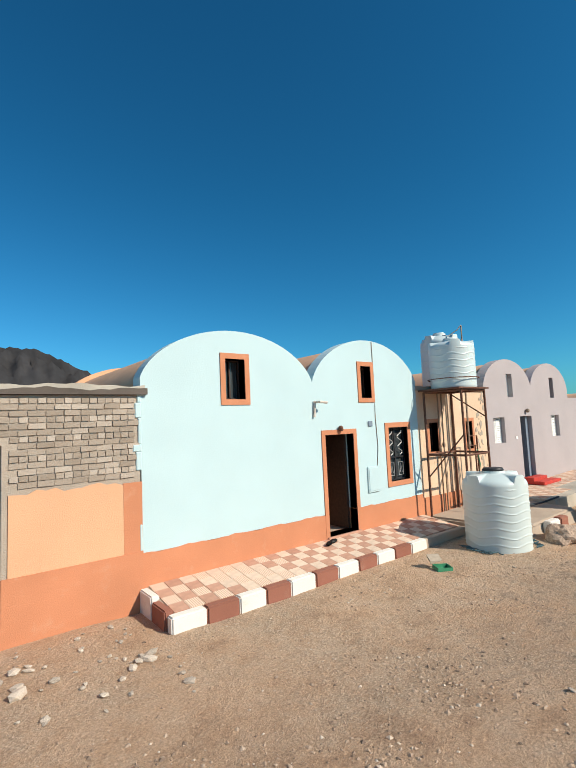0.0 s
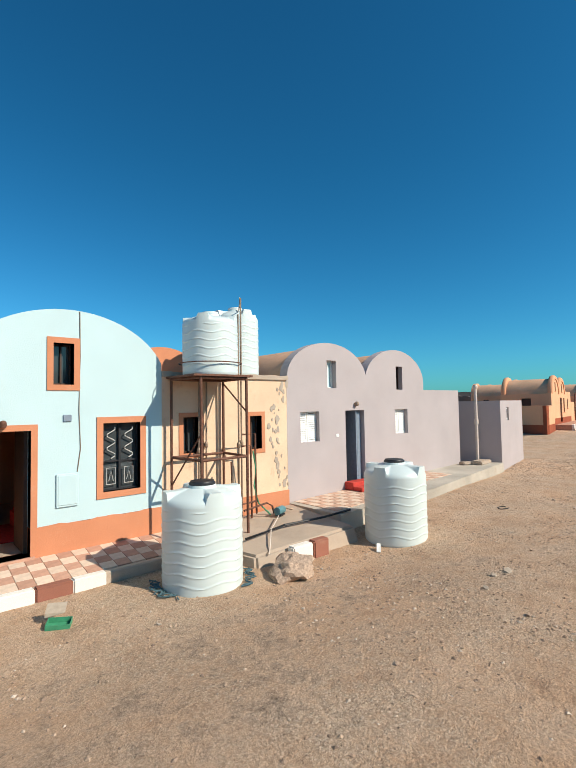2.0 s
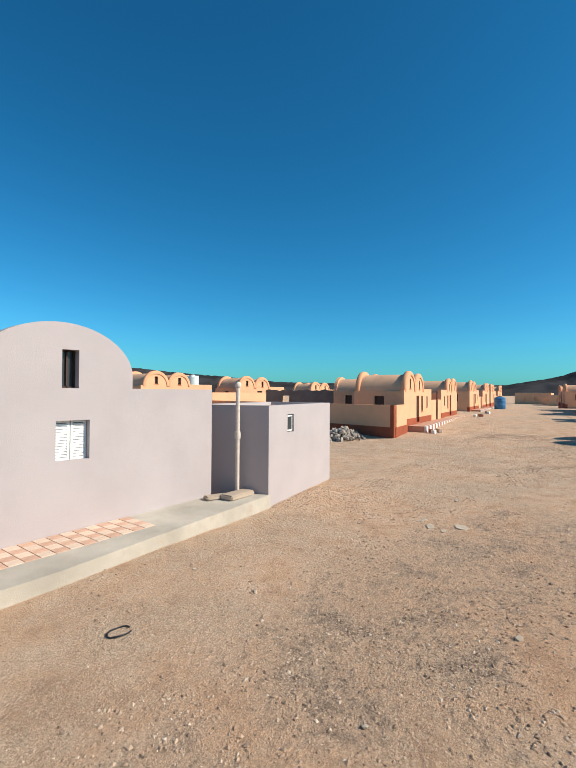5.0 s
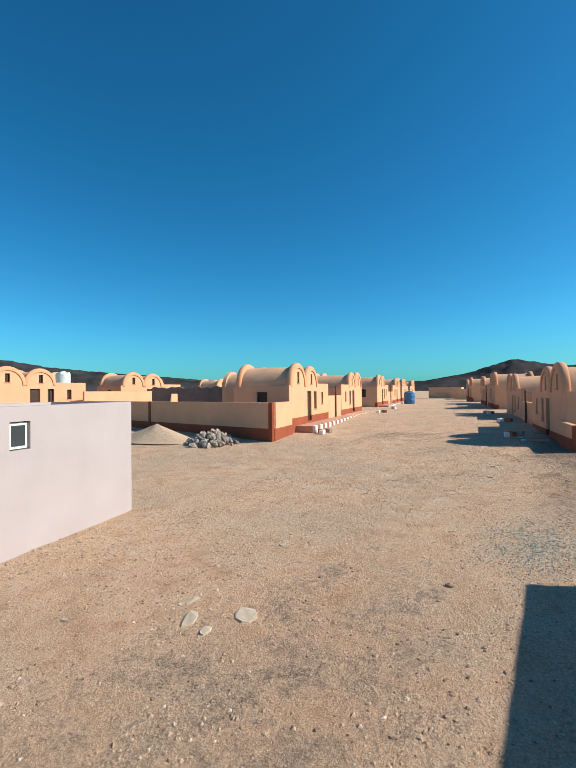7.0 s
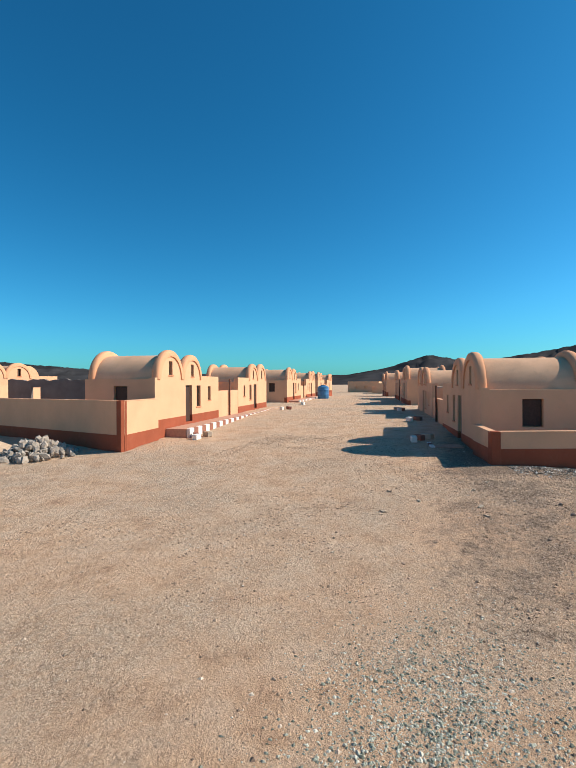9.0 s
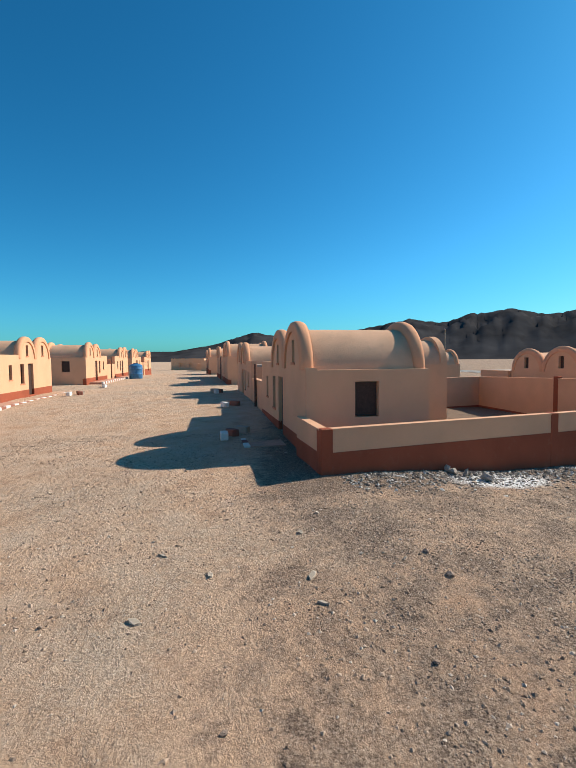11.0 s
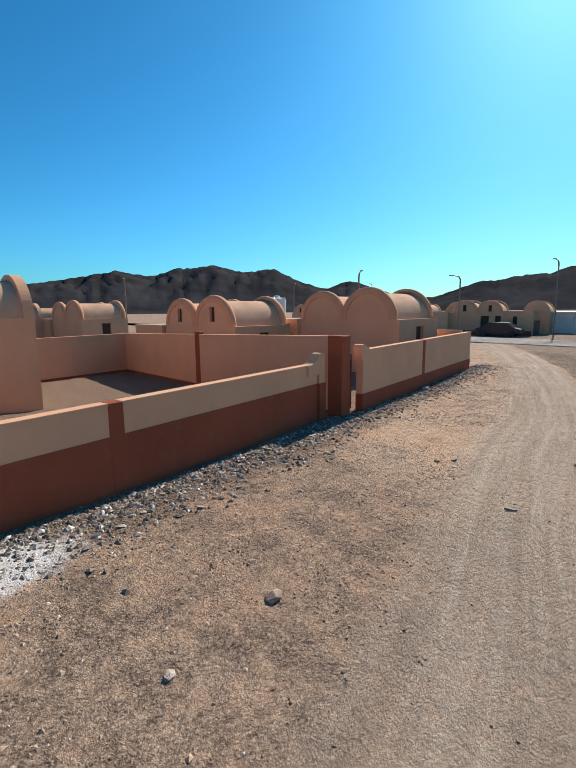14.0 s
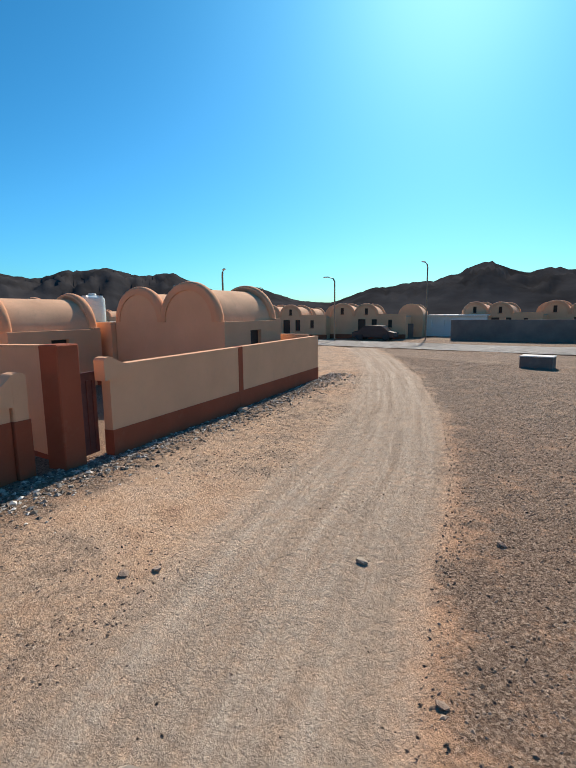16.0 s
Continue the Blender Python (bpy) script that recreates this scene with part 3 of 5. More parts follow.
def white_house():
    h = thing("white_house", "white painted house with two vaults and orange trim", "house")
    arches = [(4.85, 1.89, 1.0, 3.36), (8.55, 1.82, 1.1, 3.36)]
    xs = [2.98] + [c + hs * -math.cos(math.pi * k / 28) for c, hs, _, _ in arches for k in range(29)]
    holes = [(7.03, 7.90, -0.2, 2.26), (9.13, 9.86, 1.03, 2.34), (4.59, 5.02, 3.05, 3.82), (8.25, 8.60, 3.07, 3.83)]
    bm = bmesh.new()
    strips(bm, 2.97, 10.33, arch_top(arches, 3.3), 0.57, holes, 0.32, xs)
    part("facade_wall", bm, WHITE, h)
    for k, (dx, z0, z1) in enumerate(((0.05, 0.62, 1.05), (0.09, 1.9, 2.2), (0.14, 2.2, 2.32), (0.05, 2.32, 2.75), (0.10, 2.75, 3.0), (0.06, 3.0, 3.2))):
        bm = bmesh.new()
        box(bm, 2.97 - dx, 2.975, -0.022, 0.02, z0, z1)
        bmesh.ops.bevel(bm, geom=list(bm.edges), offset=0.015, segments=1, affect="EDGES")
        part("paint_edge", bm, WHITE, h, "ragged edge of white paint")
    bm = bmesh.new()
    strips(bm, 2.97, 10.34, lambda x: 0.575 + 0.012 * math.sin(x * 7) + 0.008 * math.sin(x * 19), -0.45, [(7.03, 7.90, 0.1, 0.6)], 0.335, step=0.13, y0=-0.014)
    part("plinth", bm, ORANGE, h, "orange painted plinth with a wavy brush edge")
    for c, hs, rise, spring in arches:
        bm = bmesh.new()
        vault(bm, c, hs - 0.03, rise, spring, 0.32, 6.0, drop=0.12)
        part("vault_roof", bm, VAULT, h, "peach rendered barrel roof", smooth=True)
    bm = bmesh.new()
    for x0, x1 in ((2.97, 3.2), (6.6, 6.9), (10.08, 10.33)):
        box(bm, x0, x1, 0.33, 6.0, -0.4, 3.34)
    part("side_wall", bm, PEACH, h)
    bm = bmesh.new()
    strips(bm, 2.97, 10.33, arch_top(arches, 3.3), -0.4, [], 0.25, xs, y0=5.75)
    part("rear_wall", bm, PEACH, h)
    bm = bmesh.new()
    box(bm, 3.1, 10.2, 0.33, 5.7, -0.3, 0.08)
    part("room_floor", bm, CONCRETE, h)
    trim_frame("door_trim", h, 7.03, 7.90, 0.1, 2.26, 0.105, 0.02, ORANGE, sill=False, depth=0.2)
    trim_frame("window_trim", h, 9.13, 9.86, 1.03, 2.34, 0.12, 0.02, ORANGE, depth=0.2)
    trim_frame("attic_trim", h, 4.59, 5.02, 3.05, 3.82, 0.105, 0.02, ORANGE, depth=0.2)
    trim_frame("attic_trim", h, 8.25, 8.60, 3.07, 3.83, 0.105, 0.02, ORANGE, depth=0.2)
    window_grille(h, 9.13, 9.86, 1.03, 2.34, 0.12)
    attic_window(h, 4.59, 5.02, 3.05, 3.82, 0.2)
    attic_window(h, 8.25, 8.60, 3.07, 3.83, 0.2)
    bm = bmesh.new()
    box(bm, 7.84, 7.90, 0.24, 1.05, 0.1, 2.24)
    part("open_door", bm, WOOD, h, "dark wooden door leaf standing open inwards")
    bm = bevelled(8.30, 8.68, -0.035, 0.0, 0.86, 1.46, 0.012)
    mb = part("meter_box", bm, WHITE, h, "white painted electric meter box")
    bm = bevelled(8.33, 8.65, -0.045, -0.03, 0.9, 1.43, 0.005)
    part("meter_door", bm, WHITE, mb)
    bm = bmesh.new()
    tube(bm, [(8.70, -0.012, 4.44), (8.71, -0.012, 3.6), (8.69, -0.012, 2.6), (8.72, -0.012, 1.9), (8.66, -0.012, 1.45)], 0.008, 6)
    part("cable", bm, PIPE, h)
    bm = bevelled(8.42, 8.56, -0.03, 0, 2.40, 2.52, 0.006)
    part("number_plaque", bm, DOORBLUE, h, "small pale blue plaque")
    bm = bmesh.new()
    lathe(bm, [(0.045, 0), (0.06, 0.04), (0.05, 0.1), (0.02, 0.12)], 12)
    bmesh.ops.transform(bm, matrix=pose(7.47, -0.06, 2.33), verts=bm.verts)
    part("door_lamp", bm, RUST, h, "small rusty lamp over the door", smooth=True)
    bm = bmesh.new()
    tube(bm, [(6.75, -0.01, 2.98), (6.80, -0.16, 2.98), (6.95, -0.22, 2.96)], 0.028, 8)
    tube(bm, [(6.76, -0.03, 2.96), (6.73, -0.035, 2.66)], 0.026, 8)
    part("spout_pipe", bm, PVC, h, "short pipe with a hanging lamp tube")
    return h


def room_things():
    bm = bevelled(7.05, 8.6, 1.3, 2.9, 0.085, 0.105, 0.004)
    solo("patterned_rug", bm, CUSHION, pose(0, 0, 0), "crimson patterned rug on the floor inside", "rug")
    for x, y, rz in ((7.25, 3.2, 3), (8.35, 2.1, 92)):
        bm = bevelled(-0.55, 0.55, -0.3, 0.3, 0.0, 0.42, 0.06, 2)
        solo("floor_sofa", bm, CUSHION, pose(x, y, 0.1, 0, 0, rz), "low crimson floor seat inside the room", "sofa", "seats in the room")
    bm = bmesh.new()
    box(bm, 6.96, 7.97, -0.06, 0.34, 0.04, 0.10)
    solo("door_step", bm, TILE_B, pose(0, 0, 0), "brown tiled step under the open door", "step")
    bm = bmesh.new()
    for k in range(2):
        lathe(bm, [(0.05, 0), (0.06, 0.02), (0.045, 0.05)], 10)
    bmesh.ops.scale(bm, vec=(2.3, 1, 1), verts=bm.verts)
    solo("sandal", bm, LID, pose(6.75, -0.28, 0.045, 0, 0, 30), "worn dark sandal lying on the porch tiles", "shoe", "sandals")
    ob = scene.objects["sandal"]
    copy_thing(ob, pose(6.92, -0.22, 0.05, 0, 0, 15))


# ---- porch of the white house ----
def porch_z(y):
    return 0.06 + (y / 1.05) * 0.15


def white_porch():
    p = thing("porch", "tiled porch with white and brown painted kerb", "porch", kind="structure")
    bm = bmesh.new()
    hexa(bm, [(3.0, -1.0, -0.5), (10.4, -1.0, -0.5), (10.4, 0.01, -0.5), (3.0, 0.01, -0.5), (3.0, -1.0, porch_z(-1.0) - 0.016), (10.4, -1.0, porch_z(-1.0) - 0.016), (10.4, 0.01, 0.044), (3.0, 0.01, 0.044)])
    part("porch_bed", bm, CONCRETE, p)
    # kerb stones
    x, k = 2.93, 0
    rng = random.Random(2)
    while x < 8.75:
        ln = 0.53 + rng.uniform(-0.03, 0.03)
        bm = bevelled(x + 0.004, x + ln - 0.004, -1.16, -0.99, -0.5, porch_z(-1.05) + 0.012, 0.022, 2)
        part("kerb_stone", bm, KERB_W if k % 2 == 0 else KERB_B, p)
        x += ln
        k += 1
    for i, m in enumerate((KERB_B, KERB_W)):
        bm = bevelled(2.9, 3.04, -0.985 + 0.5 * i, -0.49 + 0.48 * i, -0.5, porch_z(-0.7 + 0.5 * i) + 0.012, 0.02, 2)
        part("kerb_stone", bm, m, p)
    bm = bevelled(8.78, 10.4, -1.14, -0.99, -0.5, porch_z(-1.05) + 0.006, 0.02)
    part("kerb_stone", bm, CONCRETE, p)
    # checker tiles
    t = 0.25
    me = []
    for m in (TILE_A, TILE_B, TILE_S):
        bm = bevelled(-0.122, 0.122, -0.122, 0.122, -0.012, 0.012, 0.004)
        d = bpy.data.meshes.new("tile")
        bm.to_mesh(d)
        bm.free()
        d.materials.append(m)
        me.append(d)
    ang = math.atan2(0.15, 1.05)
    for i in range(29):
        for j in range(4):
            y = -0.12 - j * t * 0.985
            kind = (i + j) % 2
            if i < 10 and (i * 7 + j * 3) % 5 < 2:
                kind = 2
            o = new("tile", me[kind])
            o.parent = p
            o.matrix_local = Matrix.LocRotScale((3.05 + i * t + 0.125, y, porch_z(y) - 0.006), Euler((ang, 0, 0)), None)


# ---- peach wall between the houses ----
def peach_house():
    h = thing("peach_house", "low peach house with flat roof and cracked corner", "house")
    holes = [(10.83, 11.22, 1.62, 2.40), (12.60, 12.95, 1.58, 2.38)]
    bm = bmesh.new()
    strips(bm, 10.34, 13.78, flat(3.28), 0.42, holes, 0.32, y0=0.02)
    part("facade_wall", bm, PEACH_OLD, h)
    bm = bmesh.new()
    strips(bm, 10.34, 13.80, flat(0.47), -0.45, [], 0.33, y0=-0.005)
    part("plinth", bm, ORANGE, h)
    bm = bmesh.new()
    strips(bm, 10.34, 13.80, lambda x: 3.38 + 0.012 * math.sin(x * 11), 3.27, [], 6.0, step=0.15, y0=-0.03)
    part("roof_slab", bm, CONCRETE, h, "concrete roof edge")
    bm = bmesh.new()
    vault(bm, 11.45, 1.25, 0.85, 3.36, 2.4, 5.9)
    part("vault_roof", bm, ORANGE, h, "terracotta barrel roof behind the parapet")
    bm = bmesh.new()
    strips(bm, 10.2, 12.7, arch_top([(11.45, 1.25, 0.85, 3.36)], 3.36), 3.35, [], 0.2, [11.45 - 1.25 * math.cos(math.pi * k / 24) for k in range(25)], y0=2.25)
    part("vault_gable", bm, ORANGE, h)
    bm = bmesh.new()
    box(bm, 10.4, 13.7, 5.6, 5.95, -0.4, 3.27)
    part("rear_wall", bm, PEACH_OLD, h)
    rng = random.Random(31)
    bm = bmesh.new()
    for k in range(46):
        z = rng.uniform(0.6, 3.2)
        x = 13.45 + 0.16 * math.sin(z * 2.3) + rng.uniform(-0.14, 0.2)
        n, r = 7, rng.uniform(0.02, 0.085)
        lo = [(x + r * rng.uniform(0.5, 1.0) * math.cos(6.283 * i / n), z + 1.7 * r * rng.uniform(0.5, 1.0) * math.sin(6.283 * i / n)) for i in range(n)]
        back = [bm.verts.new((px, 0.022, pz)) for px, pz in lo]
        front = [bm.verts.new((px, 0.012 - 0.006 * rng.random(), pz)) for px, pz in lo]
        bm.faces.new(front)
        for i in range(n):
            bm.faces.new((back[i], back[(i + 1) % n], front[(i + 1) % n], front[i]))
    bmesh.ops.recalc_face_normals(bm, faces=bm.faces)
    part("peeling_plaster", bm, MORTAR, h, "grey peeling plaster along the corner")
    for a, c, z0, z1 in holes:
        trim_frame("window_trim", h, a, c, z0, z1, 0.1, 0.02, ORANGE, y=0.02, depth=0.2)
        attic_window(h, a, c, z0, z1, 0.2)
    return h


# ---- grey house ----
def louvre_window(parent, x0, x1, z0, z1, y):
    for s in (0, 1):
        a = x0 + 0.01 + s * (x1 - x0) / 2
        c = a + (x1 - x0) / 2 - 0.02
        bm = bmesh.new()
        box(bm, a, a + 0.05, y, y + 0.035, z0, z1)
        box(bm, c - 0.05, c, y, y + 0.035, z0, z1)
        for b0 in (z0, z1 - 0.05):
            box(bm, a + 0.05, c - 0.05, y, y + 0.035, b0, b0 + 0.05)
        sh = part("shutter", bm, SHUTTER, parent, "white louvred shutter")
        n = 12
        bm = bmesh.new()
        for k in range(n):
            zc = z0 + 0.06 + (z1 - z0 - 0.12) * (k + 0.5) / n
            hexa(bm, [(a + 0.05, y + 0.002, zc - 0.026), (c - 0.05, y + 0.002, zc - 0.026), (c - 0.05, y + 0.012, zc - 0.026), (a + 0.05, y + 0.012, zc - 0.026),
                      (a + 0.05, y + 0.022, zc + 0.022), (c - 0.05, y + 0.022, zc + 0.022), (c - 0.05, y + 0.032, zc + 0.022), (a + 0.05, y + 0.032, zc + 0.022)])
        part("louvre", bm, SHUTTER, sh)


def grey_house():
    h = thing("grey_house", "lilac-grey plastered house with two vaulted gables", "house", pose(0, 0.05, 0))
    arches = [(15.42, 1.58, 0.96, 3.4), (18.52, 1.55, 1.0, 3.36)]
    xs = [c + hs * -math.cos(math.pi * k / 28) for c, hs, _, _ in arches for k in range(29)]
    eave = lambda x: 3.38 if x < 17.5 else 3.07
    holes = [(14.28, 14.98, 1.62, 2.44), (18.42, 19.10, 1.64, 2.43), (16.04, 16.88, 0.2, 2.44), (15.31, 15.69, 3.09, 3.87), (18.52, 18.86, 3.07, 3.83)]
    bm = bmesh.new()
    strips(bm, 13.81, 22.4, arch_top(arches, eave), -0.4, holes, 0.3, xs + [20.07])
    part("facade_wall", bm, GREY, h)
    for c, hs, rise, spring in arches:
        bm = bmesh.new()
        vault(bm, c, hs - 0.03, rise, spring, 0.3, 6.0, drop=0.1)
        part("vault_roof", bm, VAULT, h, "sand-coloured rendered barrel roof")
    bm = bmesh.new()
    box(bm, 13.81, 14.05, 0.3, 6, -0.4, 3.36)
    box(bm, 19.85, 20.07, 0.3, 6, -0.4, 3.36)
    box(bm, 16.85, 17.1, 0.3, 6, -0.4, 3.36)
    box(bm, 22.15, 22.4, 0.3, 8, -0.4, 3.07)
    part("side_wall", bm, GREY, h)
    bm = bmesh.new()
    strips(bm, 13.81, 20.07, arch_top(arches, 3.3), -0.4, [], 0.25, xs, y0=5.75)
    part("rear_wall", bm, PEACH, h)
    bm = bmesh.new()
    box(bm, 14.0, 20.0, 0.3, 5.75, -0.2, 0.2)
    part("room_floor", bm, CONCRETE, h)
    louvre_window(h, 14.28, 14.98, 1.62, 2.44, 0.13)
    louvre_window(h, 18.42, 19.10, 1.64, 2.43, 0.13)
    attic_window(h, 15.31, 15.69, 3.09, 3.87, 0.16, WHITE)
    attic_window(h, 18.52, 18.86, 3.07, 3.83, 0.16)
    for s in (0, 1):
        bm = bmesh.new()
        if s:
            box(bm, 16.60, 16.645, 0.1, 0.5, 0.22, 2.42)
            for k in range(3):
                box(bm, 16.593, 16.60, 0.15 + k * 0.12, 0.22 + k * 0.12, 0.4, 2.3)
        else:
            box(bm, 16.70, 16.86, 0.14, 0.19, 0.22, 2.42)
        part("door_leaf", bm, DOORBLUE, h, "grey-blue metal door leaf half open")
    bm = bmesh.new()
    lathe(bm, [(0.03, 0), (0.07, 0.05), (0.06, 0.11), (0.02, 0.14)], 14)
    bmesh.ops.transform(bm, matrix=pose(16.48, -0.07, 2.56), verts=bm.verts)
    part("door_lamp", bm, PIPE, h, "round lamp over the door", smooth=True)
    part("light_switch", bevelled(15.62, 15.74, -0.02, 0, 1.70, 1.79, 0.005), SHUTTER, h)
    return h


def grey_annex():
    h = thing("annex", "small lilac-grey outbuilding with a narrow window", "outbuilding", pose(23.34, -1.10, 0, 0, 0, 13.5))
    bm = bmesh.new()
    strips(bm, 0, 4.6, flat(2.66), -0.5, [(1.14, 1.58, 1.88, 2.39)], 0.22)
    part("front_wall", bm, GREY, h)
    for x0, x1, y0, y1 in ((0, 0.22, 0.22, 2.2), (4.38, 4.6, 0.22, 2.2), (0, 4.6, 2.2, 2.42)):
        bm = bmesh.new()
        box(bm, x0, x1, y0, y1, -0.5, 2.66)
        part("side_wall", bm, GREY, h)
    bm = bmesh.new()
    box(bm, 0.22, 4.38, 0.22, 2.2, 2.42, 2.56)
    part("roof", bm, CONCRETE, h)
    w = part("window", bevelled(1.16, 1.56, 0.05, 0.09, 1.90, 2.37, 0.006), SHUTTER, h, "narrow white framed window")
    bm = bmesh.new()
    box(bm, 1.21, 1.51, 0.043, 0.05, 1.95, 2.32)
    part("pane", bm, GLASS, w)
    return h


def vent_pipe():
    bm = bmesh.new()
    tube(bm, [(0, 0, 0), (0, 0, 1.5), (0, 0, 2.86)], 0.055, 14)
    lathe(bm, [(0.075, 1.45), (0.08, 1.5), (0.08, 1.6), (0.075, 1.64)], 14)
    lathe(bm, [(0.07, 2.8), (0.085, 2.83), (0.085, 2.9), (0.06, 2.95)], 14)
    solo("drain_pipe", bm, PVC, pose(22.95, -0.35, 0.33), "dusty white vertical drain pipe beside the annex", "pipe", smooth=True)
    for x, y, w, d, z, rz in ((22.7, -0.62, 0.9, 0.4, 0.14, 4), (22.2, -0.3, 0.5, 0.3, 0.1, -20)):
        solo("stone_slab", bevelled(-w / 2, w / 2, -d / 2, d / 2, 0, z, 0.03, 2), CONCRETE, pose(x, y, 0.32, 0, 0, rz), "loose concrete slab on the porch corner", "slab", "slabs by the pipe")


def grey_porch():
    p = thing("porch", "tiled porch of the grey house with a rough concrete kerb", "porch", kind="structure")
    edge = lambda x: max(-1.8, -2.15 + (x - 14.6) * 0.115) if x > 15.3 else -1.8
    top = lambda x: 0.12 + (x - 13.8) * 0.024
    bm = bmesh.new()
    n = 24
    for k in range(n):
        a, c = 13.81 + 9.6 * k / n, 13.81 + 9.6 * (k + 1) / n
        hexa(bm, [(a, edge(a), -0.5), (c, edge(c), -0.5), (c, 0.06, -0.5), (a, 0.06, -0.5), (a, edge(a) + 0.03, top(a)), (c, edge(c) + 0.03, top(c)), (c, 0.06, top(c)), (a, 0.06, top(a))])
    part("porch_bed", bm, OLD_KERB, p, "worn concrete porch bed")
    me = []
    for m in (TILE_A, TILE_C):
        bm = bevelled(-0.122, 0.122, -0.122, 0.122, -0.012, 0.012, 0.004)
        d = bpy.data.meshes.new("tile")
        bm.to_mesh(d)
        bm.free()
        d.materials.append(m)
        me.append(d)
    for i in range(26):
        for j in range(6 if i < 7 else 4):
            x, y = 14.0 + i * 0.25, -0.08 - j * 0.25
            if y - 0.2 < edge(x) + 0.25 or x > 19.9:
                continue
            o = new("tile", me[(i + j) % 2])
            o.parent = p
            o.matrix_local = pose(x + 0.125, y, top(x) + 0.003)


def red_step():
    s = thing("door_step", "red painted double step under the grey house door", "step", pose(16.45, -0.05, 0.19))
    part("upper_step", bevelled(-0.5, 0.5, -0.22, 0.1, 0, 0.22, 0.015), RED, s)
    part("lower_step", bevelled(-0.5, 0.75, -0.55, -0.22, 0, 0.11, 0.015), RED, s)


brick_house()
SQUARE = 1.25
white_house()
room_things()
white_porch()
peach_house()
SQUARE = 1.08
grey_house()
SQUARE = 1.0
grey_annex()
vent_pipe()
grey_porch()
red_step()


# ---- water tanks ----
def tank_mesh(r, hgt, seed=0):
    prof = [(r * 0.97, 0.0), (r, 0.04)]
    nz = 90
    for k in range(nz + 1):
        prof.append((r, 0.06 + (hgt * 0.84 - 0.06) * k / nz))
    prof += [(r * 0.985, hgt * 0.86), (r * 0.95, hgt * 0.885), (r * 0.88, hgt * 0.905), (r * 0.76, hgt * 0.93), (r * 0.62, hgt * 0.95), (r * 0.48, hgt * 0.965), (r * 0.36, hgt * 0.975), (r * 0.34, hgt)]

    def wave(rr, z, a):
        if 0.12 < z < hgt * 0.8 and rr > 0.98 * r:
            ph = (z + 0.028 * math.sin(6 * a + seed)) / 0.165
            return (0.010 * max(0.0, math.sin(2 * math.pi * ph)) ** 14, 0)
        if z > hgt * 0.85 and z < hgt * 0.99:
            lobe = min(1.0, max(0.0, (math.cos(4 * (a + 0.5 + seed)) - 0.5) * 4.5))
            rise = max(0.0, hgt * (0.965 if rr > 0.6 * r else 0.975) - z)
            return (lobe * max(0.0, min(1.0, (rr / r - 0.7) * 6)) * (r * 0.985 - rr) * 0.7, lobe * rise)
        return (0, 0)
    bm = bmesh.new()
    lathe(bm, prof, 120, wave)
    return bm


def water_tank(x, y, z, r, hgt, rz, label, category="water tank"):
    t = thing("water_tank", label, category, pose(x, y, z, 0, 0, rz), "water tanks")
    ob = part("tank_body", tank_mesh(r, hgt, 0.3 * rz), TANK, t, smooth=True)
    bm = bmesh.new()
    lathe(bm, [(r * 0.33, 0), (r * 0.34, 0.03), (r * 0.31, 0.045), (r * 0.30, 0.065), (r * 0.12, 0.075)], 32)
    bmesh.ops.transform(bm, matrix=pose(0, 0, hgt - 0.005), verts=bm.verts)
    part("lid", bm, LID if category == "water tank" else TANK, t, "black screw lid" if category == "water tank" else "", smooth=True)
    return t


water_tank(10.06, -2.10, -0.36, 0.665, 1.68, 10, "white ribbed plastic water tank on bare ground, rope round its foot")
water_tank(14.34, -2.88, -0.30, 0.655, 1.66, 70, "white ribbed plastic water tank standing on the ground beside the porch")
water_tank(11.14, -0.62, 3.27, 0.575, 1.28, 40, "white ribbed plastic water tank on a rusty steel tower", "roof tank")
water_tank(12.72, 0.75, 3.39, 0.58, 1.68, 15, "white ribbed plastic water tank on the flat roof", "roof tank")


def tower():
    t = thing("tank_tower", "rusty steel angle-iron tower carrying a water tank", "tower")
    legs = [(10.60, -1.15), (11.68, -1.15), (10.48, -0.14), (11.75, -0.14)]
    for x, y in legs:
        bm = bmesh.new()
        tube(bm, [(x, y, -0.32 if y < -1 else -0.1), (x, y, 3.2)], 0.03, 8)
        part("leg", bm, RUST, t)
    for z in (1.58, 3.2):
        for (a, c) in ((0, 1), (1, 3), (3, 2), (2, 0)):
            bm = bmesh.new()
            tube(bm, [(*legs[a], z), (*legs[c], z)], 0.028, 8)
            part("rail", bm, RUST, t)
    for a, c, z0, z1 in ((2, 0, 1.0, 2.1), (1, 3, 2.5, 3.15)):
        bm = bmesh.new()
        tube(bm, [(*legs[a], z0), (*legs[c], z1)], 0.018, 6)
        part("brace", bm, RUST, t)
    bm = bmesh.new()
    box(bm, 10.42, 11.80, -1.22, -0.02, 3.225, 3.265)
    part("platform", bm, RUST, t, "rusty plate platform")
    bm = bmesh.new()
    ring = [(11.14 + 0.66 * math.cos(a), -0.62 + 0.64 * math.sin(a), 3.52) for a in np.linspace(0, 2 * math.pi, 28)]
    tube(bm, ring, 0.012, 6)
    part("guard_ring", bm, RUST, t)


